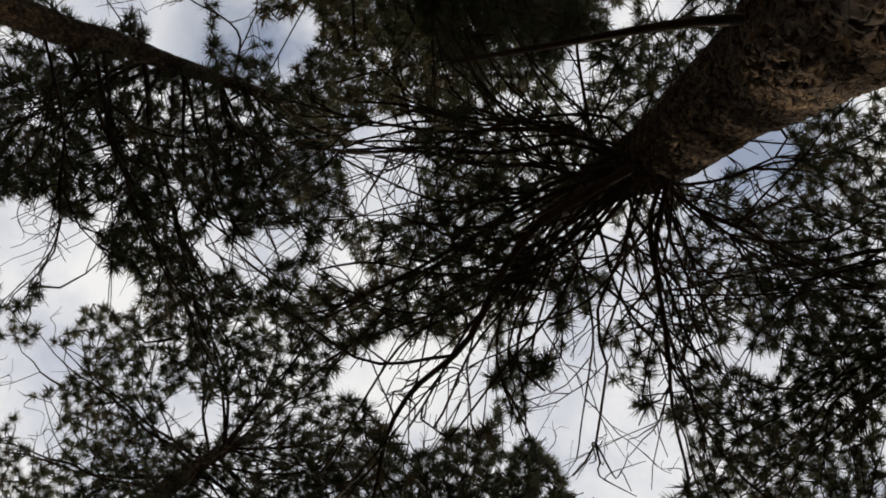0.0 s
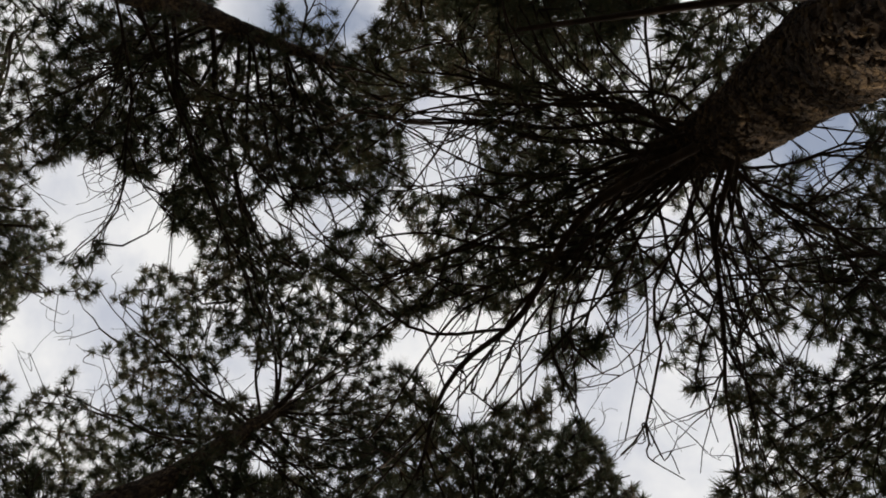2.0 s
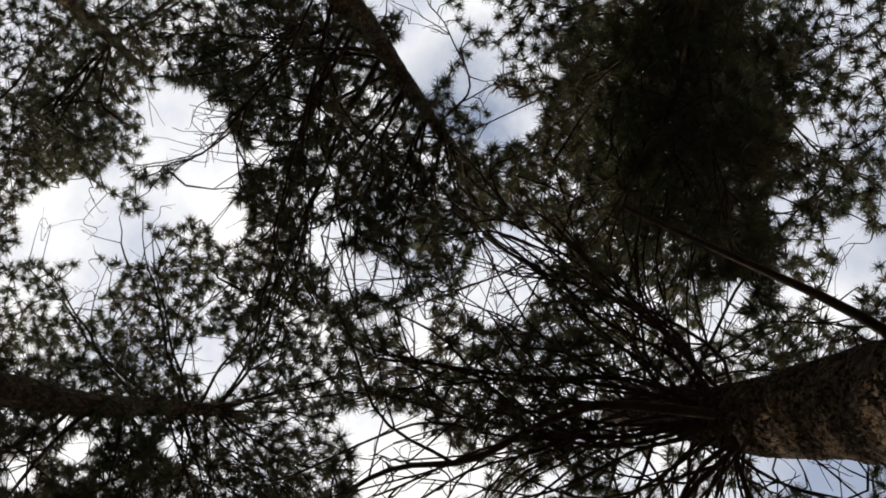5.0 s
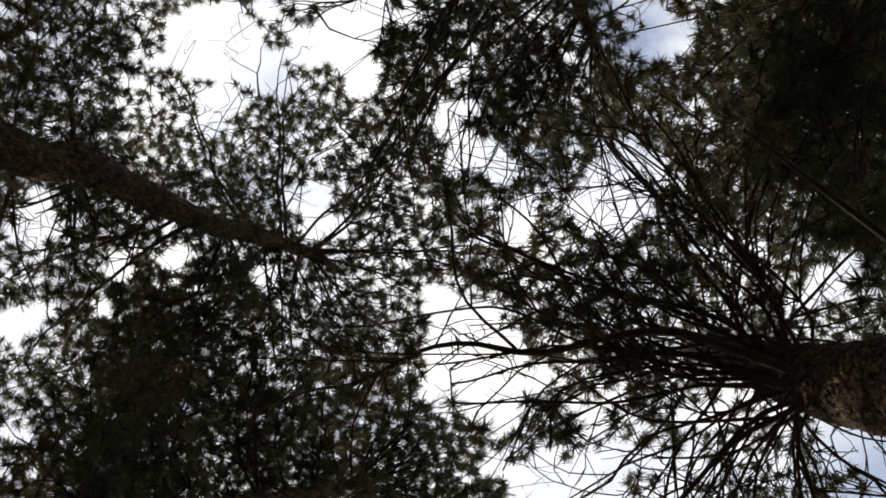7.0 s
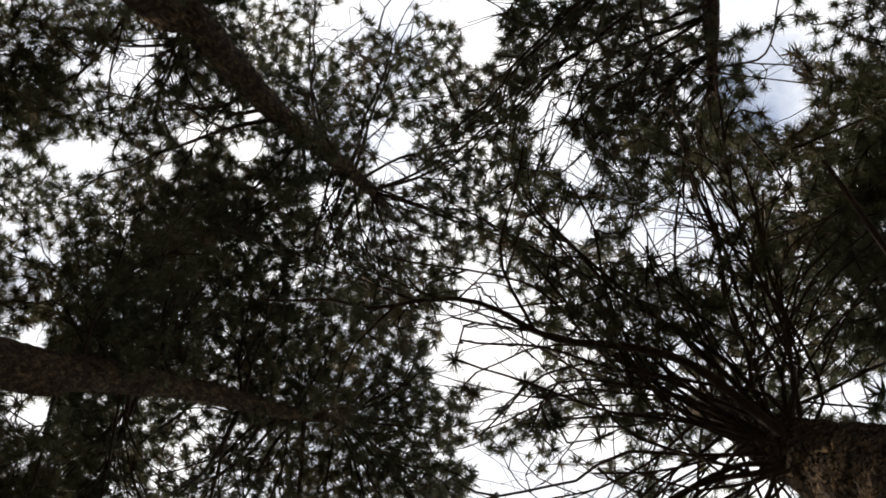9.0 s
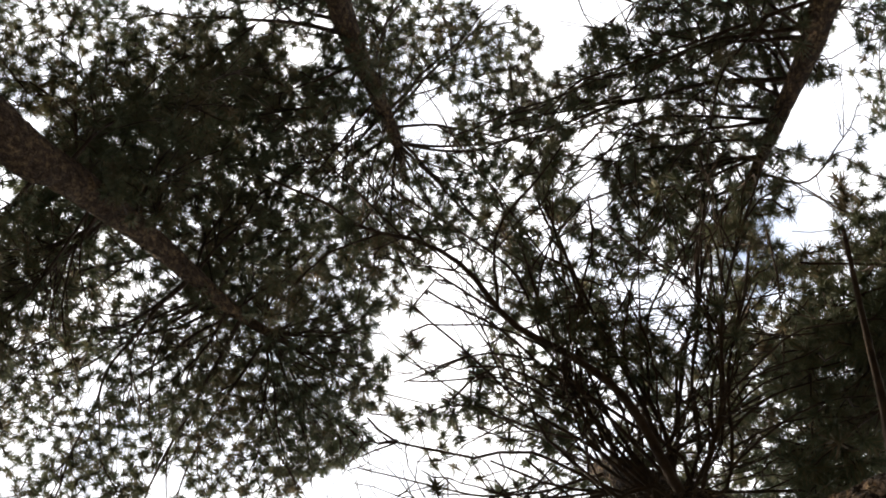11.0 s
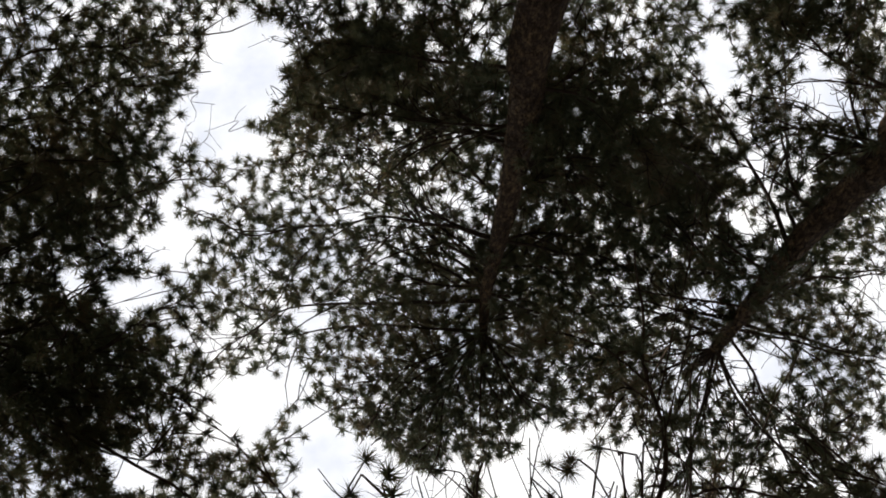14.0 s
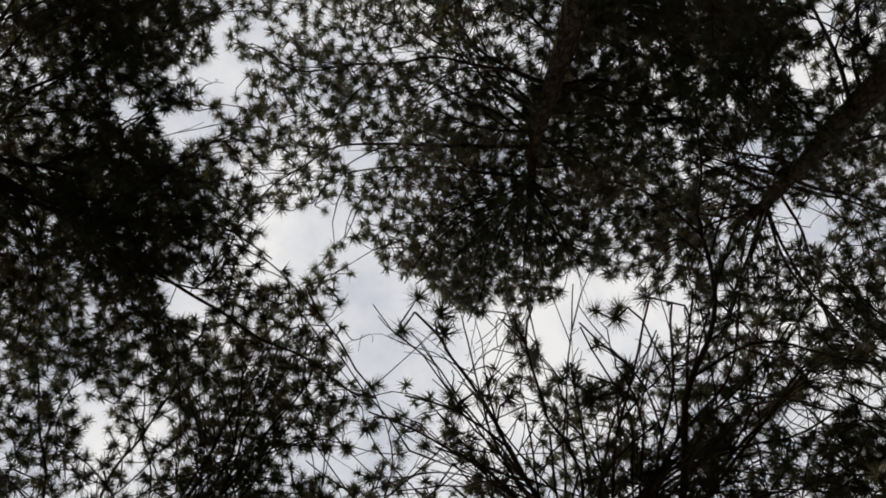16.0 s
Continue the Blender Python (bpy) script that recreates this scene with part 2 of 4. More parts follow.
def light_blocking_pines(count):
    """Unseen pines added all round, beyond those overhead, to block low side light."""
    r = np.random.default_rng(5)
    kinds = []
    for k in range(3):
        tall = (9.0, 10.2, 9.6)[k]
        root = tagged(new("pine_tree"), "unseen further pine, added round the stand to block side light", "tree", group="surrounding pines")
        wood, leaves = Sheet(), Sheet()
        z = np.linspace(-0.1, tall, 24)
        line = np.stack([0.12 * np.sin(z * 0.5 + k), 0.1 * np.cos(z * 0.4 + k), z], 1)
        wood.tube(line, np.linspace(0.17, 0.02, 24), 12)
        part("trunk", wood.mesh("trunk", BARK), root)
        limbs = Sheet()
        for _ in range(40):
            h = r.uniform(0.8, tall - 0.3)
            a, far = r.uniform(0, 6.28), 0.5 + (tall - h) * 0.34 + r.uniform(-0.3, 0.4)
            foot = np.array((0.12 * math.sin(h * 0.5 + k), 0.1 * math.cos(h * 0.4 + k), h))
            tip = foot + np.array((math.cos(a), math.sin(a), 0.35)) * far
            way = curve([foot, (foot + tip) / 2 - (0, 0, 0.1), tip], 0.3)
            limbs.tube(way, np.linspace(0.03, 0.008, len(way)), 3)
            for _ in range(4):
                p = foot + (tip - foot) * r.uniform(0.35, 1.05) + r.normal(size=3) * 0.22
                vv, tri = TUFTS[r.integers(len(TUFTS))]
                m = turn_to(np.array((math.cos(a), math.sin(a), 0.6)), r.uniform(0, 6))
                leaves.tris((vv[:75] * 0.72 + (0, 0, 0.1)) @ m.T + p, tri[:25])
        part("limbs", limbs.mesh("limbs", TWIG), root)
        tagged(part("crown", leaves.mesh("crown", NEEDLE, False), root), kind="stuff")
        kinds.append(root)
    for i in range(count):
        a = 2 * math.pi * (i + r.uniform(-0.3, 0.3)) / count * 2
        far = (11.8 if i < count / 2 else 16.0) + r.uniform(-0.5, 2.0)
        m = pose(far * math.cos(a), far * math.sin(a), 0, r.uniform(-3, 3), r.uniform(-3, 3), r.uniform(0, 360))
        if i < 3:
            kinds[i].matrix_basis = m
        else:
            copy_thing(kinds[i % 3], m)
    # nearer row, added to close off more of the low light
    for i in range(14):
        a, far = radians(-118 + 12.5 * i + r.uniform(-4, 4)), 7.0 + 1.5 * (i % 2) + r.uniform(0, 0.7)
        copy_thing(kinds[i % 3], pose(far * math.cos(a), far * math.sin(a), 0, 0, 0, r.uniform(0, 360)))
    # row opposite, added to cut the ambient light on the near trunk
    for i in range(14):
        a, far = radians(66 + 13 * i + r.uniform(-4, 4)), 9.8 + r.uniform(0, 0.9)
        copy_thing(kinds[i % 3], pose(far * math.cos(a), far * math.sin(a), 0, 0, 0, r.uniform(0, 360)))


def tuft_shapes(count, needles, w):
    """Round brushes of fine needles about the end of a shoot that points along z, as verts and triangles."""
    made = []
    for k in range(count):
        r = np.random.default_rng(100 + k)
        n = needles
        along = r.uniform(-0.55, 0.06, n)
        lean = np.where(along > -0.15, r.uniform(0.0, 1.5, n), r.uniform(0.8, 1.85, n))
        turn = r.uniform(0, 2 * math.pi, n)
        length = r.uniform(0.78, 1.0, n)
        d = np.stack([np.sin(lean) * np.cos(turn), np.sin(lean) * np.sin(turn), np.cos(lean)], -1)
        foot = np.stack([np.zeros(n), np.zeros(n), along * 0.8], -1)
        side = np.cross(d, r.normal(size=(n, 3)))
        side /= np.linalg.norm(side, axis=1)[:, None]
        tip = foot + d * length[:, None] + r.normal(size=(n, 3)) * 0.06 - np.array((0, 0, 0.05))
        v = np.stack([foot + side * w, foot - side * w, tip], 1)
        t = np.arange(n * 3).reshape(n, 3)
        made.append((v.reshape(-1, 3), t))
    return made


TUFTS = tuft_shapes(16, 100, 0.028)
INNER = tuft_shapes(10, 52, 0.052)


def turn_to(d, spin):
    """Axes whose z lies along d."""
    d = d / np.linalg.norm(d)
    a = np.cross(d, (0.3, 0.8, 0.5) if abs(d[2]) > 0.8 else (0, 0, 1))
    a /= np.linalg.norm(a)
    b = np.cross(d, a)
    c, s = math.cos(spin), math.sin(spin)
    return np.stack([a * c + b * s, b * c - a * s, d], 1)


class Limb:
    def __init__(self, tree, line, r0, r1, own=True):
        self.tree, self.line = tree, line
        self.wood, self.needles = Sheet(), Sheet()
        self.radii = r0 + (r1 - r0) * np.linspace(0, 1, len(line)) ** 0.7
        self.own = own
        self.wood.tube(line, self.radii, 9)
        self.nodes = line
        self.dirs = np.gradient(line, axis=0)
        self.spread = line
        if own:
            self.fork()

    def fork(self):
        """Side branches, left and right by turns, that sweep forwards and upwards."""
        line = self.line
        length = np.sum(np.linalg.norm(np.diff(line, axis=0), axis=1))
        hand = rng.choice((-1, 1))
        for f in np.arange(0.26 if self.tree.clear < 1 else 0.45, 0.9, 0.36 / max(1.0, length * 0.55)):
            f = min(0.95, f + rng.uniform(-0.03, 0.03))
            k = int(f * (len(line) - 1))
            if line[k][2] < EYE[2] + 3.4:
                continue
            d = np.asarray(self.dirs[k])
            d = d / np.linalg.norm(d)
            side = np.cross(d, (0, 0, 1))
            side /= np.linalg.norm(side) + 1e-9
            a = math.radians(rng.uniform(28, 58))
            go = d * math.cos(a) + side * hand * math.sin(a) + np.array((0, 0, rng.uniform(-0.05, 0.2)))
            far = min(1.5, (0.25 + (1 - f) * length * rng.uniform(0.35, 0.6)))
            end = line[k] + go * far
            if open_sky(*slopes(end)) or open_sky(*slopes(line[k] + go * far * 0.6)):
                continue
            mid = line[k] + (go * 0.75 + d * 0.35) * far * 0.5
            way = wobble(curve([line[k], mid, end], 0.10), 0.04, 2.5, f * 9)
            self.wood.tube(way, np.linspace(self.radii[k] * 0.5 + 0.002, 0.004, len(way)), 5)
            self.nodes = np.vstack([self.nodes, way[1:]])
            self.dirs = np.vstack([self.dirs, np.gradient(way, axis=0)[1:]])
            self.spread = np.vstack([self.spread, way[1:]])
            hand = -hand


BOUGHS = []


class Pine:
    def __init__(self, label, points, r0, r1, sides=24, taper=1.7):
        self.root = tagged(new("pine_tree"), label, "tree", group="pines of the stand")
        base = np.asarray(points[0], float)
        self.root.location = base
        self.base = base
        self.line = curve(points, 0.12)
        if sides < 60:
            self.line = wobble(self.line, 0.03, 0.8, base[0])
        n = len(self.line)
        t = np.linspace(0, 1, n)
        self.radii = (r0 + (r1 - r0) * t ** taper) * (1 + 0.25 * np.exp(-t * n * 0.12 / 0.35))
        self.limbs, self.bare = [], 0.22 if sides < 60 else 0.32
        self.clear, self.brush = (0.3, 1.0) if sides < 60 else (0.85, 0.86)
        self.sheet = Sheet()
        self.bark(sides)
        k = int(n * 0.72)
        top = Limb(self, self.line[k:], self.radii[k] * 0.9, 0.01, own=False)
        self.limbs.append(top)
        BOUGHS.append(top)

    def bark(self, sides):
        """The trunk's skin: raised plates with fissures between them, finest where one stands beside it."""
        high = self.line[:, 2] - EYE[2]
        if sides > 60:
            rows = np.concatenate([np.arange(self.line[0, 2], 2.3, 0.06), np.arange(2.3, 6.2, 0.009), np.arange(6.2, self.line[-1, 2], 0.05)])
        else:
            rows = np.arange(self.line[0, 2], self.line[-1, 2], 0.035)
        line = np.stack([np.interp(rows, self.line[:, 2], self.line[:, i]) for i in range(3)], 1)
        radii = np.interp(rows, self.line[:, 2], self.radii)
        n = self.sheet.n
        self.sheet.tube(line, radii, sides)
        v = self.sheet.v[-1].reshape(len(rows), sides, 3)
        out = v - line[:, None]
        out /= np.linalg.norm(out, axis=2)[:, :, None]
        for i in range(len(rows)):
            depth = min(0.028, radii[i] * 0.17)
            for j in range(sides):
                p = Vector(v[i, j]) * 1.0
                q = Vector((p.x * 14, p.y * 14, p.z * 8)) + noise.noise_vector(p * 16) * 0.8 + noise.noise_vector(p * 50) * 0.22
                d, _ = noise.voronoi(q)
                plate = min(1.0, (d[1] - d[0]) * 8.0)
                rough = noise.fractal(p * 45, 0.9, 2.1, 3)
                lump = noise.noise(p * 4.0)
                v[i, j] += out[i, j] * depth * (plate * 0.75 - 0.9 + 0.28 * rough + 0.5 * lump)
        self.sheet.v[-1] = v.reshape(-1, 3)

    def limb(self, way, r0, rise, h0=None):
        """A limb that leaves the trunk near the first slopes of way and rises outwards along the others."""
        first = np.array(way[0])
        low = self.line[:, 2] > EYE[2] + 2.0
        off = np.linalg.norm(slopes(self.line[low]) - first, axis=1)
        k = int(np.argmin(off)) + int(np.argmax(low))
        k = min(k, int(len(self.line) * 0.93))
        if h0:
            k = int(np.argmin(np.abs(self.line[:, 2] - EYE[2] - h0)))
        foot = self.line[k]
        h0 = foot[2] - EYE[2]
        places = [foot]
        start = slopes(foot)
        for w in way:
            if math.hypot(w[0] - start[0], w[1] - start[1]) < 0.045:
                continue
            h = h0
            for _ in range(40):
                out = np.hypot(w[0] * h - foot[0], w[1] * h - foot[1])
                h = 0.5 * h + 0.5 * (h0 + rise * out / (1 + 0.12 * out))
            places.append(at(*w, h))
        line = wobble(curve(places, 0.10), 0.05 if h0 > 3 else 0.015, 2.2, h0 + way[-1][0] * 7)
        b = Limb(self, line, min(r0, self.radii[k] * 0.75), 0.005)
        self.limbs.append(b)
        BOUGHS.append(b)
        return b


GAPS = []


def clearings(*holes):
    """Breaks in the canopy: slopes from the standing place, and their half width."""
    GAPS.extend(holes)


clearings((-0.785, -0.114, 0.010), (-0.815, -0.096, 0.011), (-0.525, -0.232, 0.011), (-0.581, -0.124, 0.008), (-0.507, -0.083, 0.007), (-0.608, -0.026, 0.011))
clearings((-0.581, -0.019, 0.014), (-0.507, -0.019, 0.009), (-0.629, -0.003, 0.023), (-0.600, 0.000, 0.018), (-0.527, 0.008, 0.012), (-0.570, 0.010, 0.031))
clearings((-0.550, 0.024, 0.028), (-0.513, 0.026, 0.012), (-0.523, 0.026, 0.013), (-0.605, 0.031, 0.011), (-0.525, 0.036, 0.013), (-0.545, 0.050, 0.017))
clearings((-0.527, 0.053, 0.017), (-0.599, 0.055, 0.011), (-0.560, 0.085, 0.017), (-0.632, 0.090, 0.010), (-0.543, 0.130, 0.010), (-0.629, 0.131, 0.018))
clearings((-0.552, 0.132, 0.010), (-0.570, 0.132, 0.014), (-0.608, 0.133, 0.016), (-0.607, 0.153, 0.018), (-0.645, 0.155, 0.038), (-0.608, 0.168, 0.014))
clearings((-0.562, 0.180, 0.008), (-0.663, 0.181, 0.030), (-0.591, 0.184, 0.008), (-0.583, 0.203, 0.014), (-0.569, 0.204, 0.008), (-0.566, 0.215, 0.014))
clearings((-0.502, 0.391, 0.010), (-0.632, 0.433, 0.011), (-0.605, 0.433, 0.009), (-0.610, 0.448, 0.014), (-0.619, 0.460, 0.014), (-0.525, 0.502, 0.013))
clearings((-0.542, 0.534, 0.015), (-0.554, 0.555, 0.010), (-0.405, -0.272, 0.011), (-0.453, -0.233, 0.023), (-0.414, -0.231, 0.013), (-0.361, -0.230, 0.013))
clearings((-0.494, -0.223, 0.015), (-0.354, -0.221, 0.013), (-0.366, -0.217, 0.015), (-0.419, -0.215, 0.023), (-0.319, -0.205, 0.009), (-0.362, -0.199, 0.012))
clearings((-0.416, -0.189, 0.010), (-0.408, -0.188, 0.009), (-0.442, -0.188, 0.017), (-0.309, -0.179, 0.008), (-0.407, -0.176, 0.009), (-0.317, -0.167, 0.007))
clearings((-0.422, -0.019, 0.008), (-0.379, -0.007, 0.007), (-0.323, 0.002, 0.007), (-0.305, 0.004, 0.007), (-0.334, 0.009, 0.008), (-0.304, 0.009, 0.007))
clearings((-0.395, 0.013, 0.007), (-0.311, 0.014, 0.007), (-0.357, 0.015, 0.009), (-0.335, 0.020, 0.009), (-0.387, 0.023, 0.013), (-0.346, 0.029, 0.007))
clearings((-0.352, 0.033, 0.007), (-0.341, 0.039, 0.013), (-0.486, 0.058, 0.017), (-0.453, 0.130, 0.006), (-0.418, 0.171, 0.011), (-0.378, 0.176, 0.007))
clearings((-0.417, 0.181, 0.012), (-0.427, 0.182, 0.008), (-0.392, 0.183, 0.008), (-0.436, 0.194, 0.008), (-0.397, 0.194, 0.011), (-0.435, 0.200, 0.007))
clearings((-0.388, 0.264, 0.008), (-0.394, 0.272, 0.008), (-0.471, 0.341, 0.011), (-0.483, 0.437, 0.009), (-0.426, 0.592, 0.009), (-0.343, 0.629, 0.013))
clearings((-0.338, 0.647, 0.009), (-0.290, -0.205, 0.013), (-0.292, -0.191, 0.009), (-0.190, -0.105, 0.009), (-0.218, -0.104, 0.011), (-0.238, -0.098, 0.009))
clearings((-0.202, -0.096, 0.014), (-0.227, -0.093, 0.010), (-0.215, -0.093, 0.012), (-0.182, -0.070, 0.007), (-0.236, -0.068, 0.016), (-0.223, -0.061, 0.013))
clearings((-0.211, -0.052, 0.018), (-0.229, -0.050, 0.012), (-0.190, -0.039, 0.010), (-0.231, -0.039, 0.008), (-0.214, -0.034, 0.014), (-0.234, -0.023, 0.008))
clearings((-0.213, -0.022, 0.008), (-0.267, 0.007, 0.006), (-0.263, 0.011, 0.006), (-0.258, 0.015, 0.005), (-0.265, 0.022, 0.008), (-0.256, 0.031, 0.006))
clearings((-0.252, 0.031, 0.005), (-0.264, 0.033, 0.007), (-0.289, 0.041, 0.007), (-0.248, 0.041, 0.010), (-0.129, 0.106, 0.007), (-0.203, 0.114, 0.013))
clearings((-0.169, 0.114, 0.012), (-0.115, 0.125, 0.008), (-0.230, 0.126, 0.010), (-0.145, 0.127, 0.011), (-0.161, 0.129, 0.012), (-0.125, 0.130, 0.008))
clearings((-0.246, 0.133, 0.012), (-0.213, 0.134, 0.023), (-0.188, 0.136, 0.018), (-0.259, 0.149, 0.008), (-0.231, 0.149, 0.012), (-0.126, 0.149, 0.009))
clearings((-0.142, 0.151, 0.014), (-0.212, 0.153, 0.008), (-0.171, 0.153, 0.012), (-0.159, 0.158, 0.012), (-0.187, 0.165, 0.016), (-0.127, 0.165, 0.018))
clearings((-0.208, 0.170, 0.012), (-0.156, 0.170, 0.016), (-0.172, 0.171, 0.014), (-0.136, 0.175, 0.010), (-0.176, 0.189, 0.018), (-0.229, 0.541, 0.008))
clearings((-0.258, 0.635, 0.011), (-0.267, 0.638, 0.012), (-0.259, 0.663, 0.009), (0.040, -0.358, 0.009), (-0.048, -0.341, 0.008), (-0.062, -0.341, 0.009))
clearings((0.050, -0.327, 0.019), (0.066, -0.293, 0.010), (0.030, -0.274, 0.016), (0.047, -0.274, 0.010), (-0.040, -0.265, 0.008), (0.044, -0.242, 0.012))
clearings((0.056, -0.226, 0.011), (0.049, -0.216, 0.008), (0.062, -0.213, 0.010), (0.015, -0.201, 0.008), (-0.025, -0.175, 0.009), (-0.025, -0.155, 0.011))
clearings((-0.031, -0.141, 0.007), (-0.027, -0.131, 0.007), (-0.091, -0.126, 0.006), (0.074, -0.081, 0.012), (0.085, -0.074, 0.007), (0.098, -0.058, 0.012))
clearings((0.088, -0.055, 0.008), (0.004, 0.003, 0.007), (-0.015, 0.023, 0.007), (0.021, 0.046, 0.008), (0.077, 0.062, 0.007), (0.015, 0.066, 0.007))
clearings((-0.003, 0.070, 0.008), (-0.056, 0.071, 0.009), (0.035, 0.074, 0.008), (0.037, 0.083, 0.008), (-0.010, 0.089, 0.007), (-0.024, 0.099, 0.012))
clearings((-0.067, 0.099, 0.008), (-0.084, 0.101, 0.007), (-0.053, 0.101, 0.008), (0.089, 0.105, 0.007), (-0.007, 0.115, 0.008), (-0.016, 0.122, 0.008))
clearings((0.009, 0.122, 0.008), (-0.035, 0.124, 0.009), (0.057, 0.128, 0.008), (-0.042, 0.147, 0.008), (0.058, 0.152, 0.007), (-0.057, 0.154, 0.009))
clearings((-0.012, 0.155, 0.012), (0.014, 0.158, 0.009), (-0.026, 0.160, 0.010), (-0.025, 0.167, 0.010), (0.003, 0.172, 0.013), (-0.061, 0.178, 0.012))
clearings((-0.004, 0.184, 0.015), (-0.048, 0.185, 0.018), (0.065, 0.189, 0.010), (0.041, 0.190, 0.019), (-0.089, 0.191, 0.009), (-0.025, 0.191, 0.024))
clearings((0.024, 0.193, 0.011), (0.058, 0.212, 0.016), (-0.021, 0.214, 0.021), (0.017, 0.216, 0.021), (-0.006, 0.227, 0.025), (0.065, 0.228, 0.009))
clearings((0.016, 0.233, 0.016), (0.054, 0.239, 0.018), (0.032, 0.250, 0.021), (0.009, 0.254, 0.016), (0.017, 0.287, 0.010), (0.026, 0.292, 0.008))
clearings((0.078, 0.316, 0.016), (0.047, 0.320, 0.009), (0.059, 0.322, 0.013), (0.021, 0.323, 0.010), (0.040, 0.325, 0.010), (0.066, 0.330, 0.011))
clearings((0.085, 0.333, 0.019), (0.029, 0.339, 0.008), (-0.015, 0.382, 0.007), (-0.011, 0.390, 0.006), (-0.004, 0.396, 0.007), (0.083, 0.404, 0.008))
clearings((-0.083, 0.487, 0.010), (0.054, 0.549, 0.010), (0.054, 0.558, 0.007), (0.098, 0.563, 0.009), (0.093, 0.571, 0.011), (-0.019, 0.599, 0.011))
clearings((0.013, 0.618, 0.021), (0.029, 0.646, 0.028), (0.054, 0.648, 0.018), (-0.020, 0.656, 0.014), (-0.013, 0.677, 0.025), (0.030, 0.678, 0.025))
clearings((-0.016, 0.726, 0.032), (-0.020, 0.751, 0.026), (0.243, -0.156, 0.011), (0.209, -0.136, 0.010), (0.224, -0.126, 0.007), (0.147, -0.100, 0.010))
clearings((0.159, -0.085, 0.007), (0.124, -0.080, 0.011), (0.141, -0.078, 0.011), (0.104, -0.075, 0.014), (0.166, -0.074, 0.007), (0.144, -0.059, 0.009))
clearings((0.134, -0.039, 0.008), (0.141, -0.035, 0.008), (0.115, 0.114, 0.007), (0.127, 0.117, 0.006), (0.150, 0.121, 0.007), (0.259, 0.198, 0.007))
clearings((0.102, 0.295, 0.009), (0.208, 0.308, 0.013), (0.120, 0.324, 0.011), (0.220, 0.324, 0.008), (0.103, 0.325, 0.013), (0.108, 0.348, 0.016))
clearings((0.106, 0.406, 0.008), (0.174, 0.464, 0.007), (0.149, 0.485, 0.011), (0.175, 0.487, 0.011), (0.102, 0.500, 0.010), (0.217, 0.512, 0.009))
clearings((0.120, 0.519, 0.014), (0.219, 0.526, 0.007), (0.106, 0.528, 0.017), (0.328, 0.200, 0.007), (0.408, 0.217, 0.008), (0.310, 0.226, 0.012))
clearings((0.320, 0.252, 0.008))
# openings added outside the view to let sun onto the near trunk
clearings((0.46, 0.79, 0.045), (0.51, 0.89, 0.05))
HOLES = np.array(GAPS)


def open_sky(u, v, rim=0.0):
    far = np.hypot(HOLES[:, 0] - u, HOLES[:, 1] - v) - rim
    ragged = 1 + 0.35 * noise.noise((u * 30, v * 30, 1.3))
    return bool((far < HOLES[:, 2] * ragged).any())


near_pine = Pine("tall straight pine with thick plated bark", [(0.41, -0.35, -0.1), (0.40, -0.37, 1.6), at(0.189, -0.183, 2.15), at(0.119, -0.133, 3.0), at(0.057, -0.081, 3.9), at(0.012, -0.056, 4.9), at(-0.04, -0.03, 6.5), at(-0.06, -0.01, 8.5)], 0.160, 0.04, 150, 2.6)
near_pine.limb([(0.093, -0.196), (0.015, -0.188), (-0.064, -0.177), (-0.146, -0.166)], 0.0145, 0.5, 2.0)
near_pine.limb([(0.010, -0.055), (-0.059, -0.013), (-0.102, 0.047), (-0.146, 0.113), (-0.195, 0.179), (-0.238, 0.279), (-0.281, 0.372)], 0.024, 0.42, 3.95)
near_pine.limb([(0.005, -0.050), (-0.097, 0.047), (-0.152, 0.124), (-0.191, 0.191)], 0.0101, 0.42, 4.05)
near_pine.limb([(-0.016, -0.050), (-0.091, -0.010), (-0.146, 0.014), (-0.202, 0.048), (-0.259, 0.076), (-0.316, 0.088)], 0.0130, 0.4, 4.2)
near_pine.limb([(-0.028, -0.052), (-0.119, 0.002), (-0.184, 0.043), (-0.270, 0.073), (-0.330, 0.081)], 0.0130, 0.4, 4.2)
near_pine.limb([(0.050, -0.050), (0.052, 0.003), (0.053, 0.057), (0.063, 0.120), (0.077, 0.237)], 0.0144, 0.4, 3.7)
near_pine.limb([(0.063, -0.039), (0.119, -0.002), (0.170, 0.024), (0.239, 0.045)], 0.0115, 0.4, 3.6)
near_pine.limb([(0.021, -0.039), (0.042, 0.014), (0.068, 0.078), (0.099, 0.125)], 0.0094, 0.4, 3.9)
near_pine.limb([(0.031, -0.039), (0.060, 0.009), (0.089, 0.056), (0.109, 0.098)], 0.0086, 0.4, 4.0)
near_pine.limb([(-0.005, -0.061), (-0.091, -0.067), (-0.168, -0.076), (-0.258, -0.083)], 0.0094, 0.4, 4.6)
near_pine.limb([(-0.035, -0.056), (-0.121, -0.071), (-0.215, -0.080), (-0.253, -0.083)], 0.0101, 0.4, 4.5)
near_pine.limb([(-0.024, -0.096), (-0.105, -0.102), (-0.197, -0.109), (-0.260, -0.111)], 0.0101, 0.4, 4.7)
near_pine.limb([(-0.042, -0.088), (-0.113, -0.079), (-0.183, -0.082), (-0.255, -0.083), (-0.305, -0.093)], 0.0094, 0.4, 4.6)
near_pine.limb([(-0.047, -0.106), (-0.116, -0.110), (-0.180, -0.121), (-0.255, -0.133)], 0.0094, 0.4, 4.5)
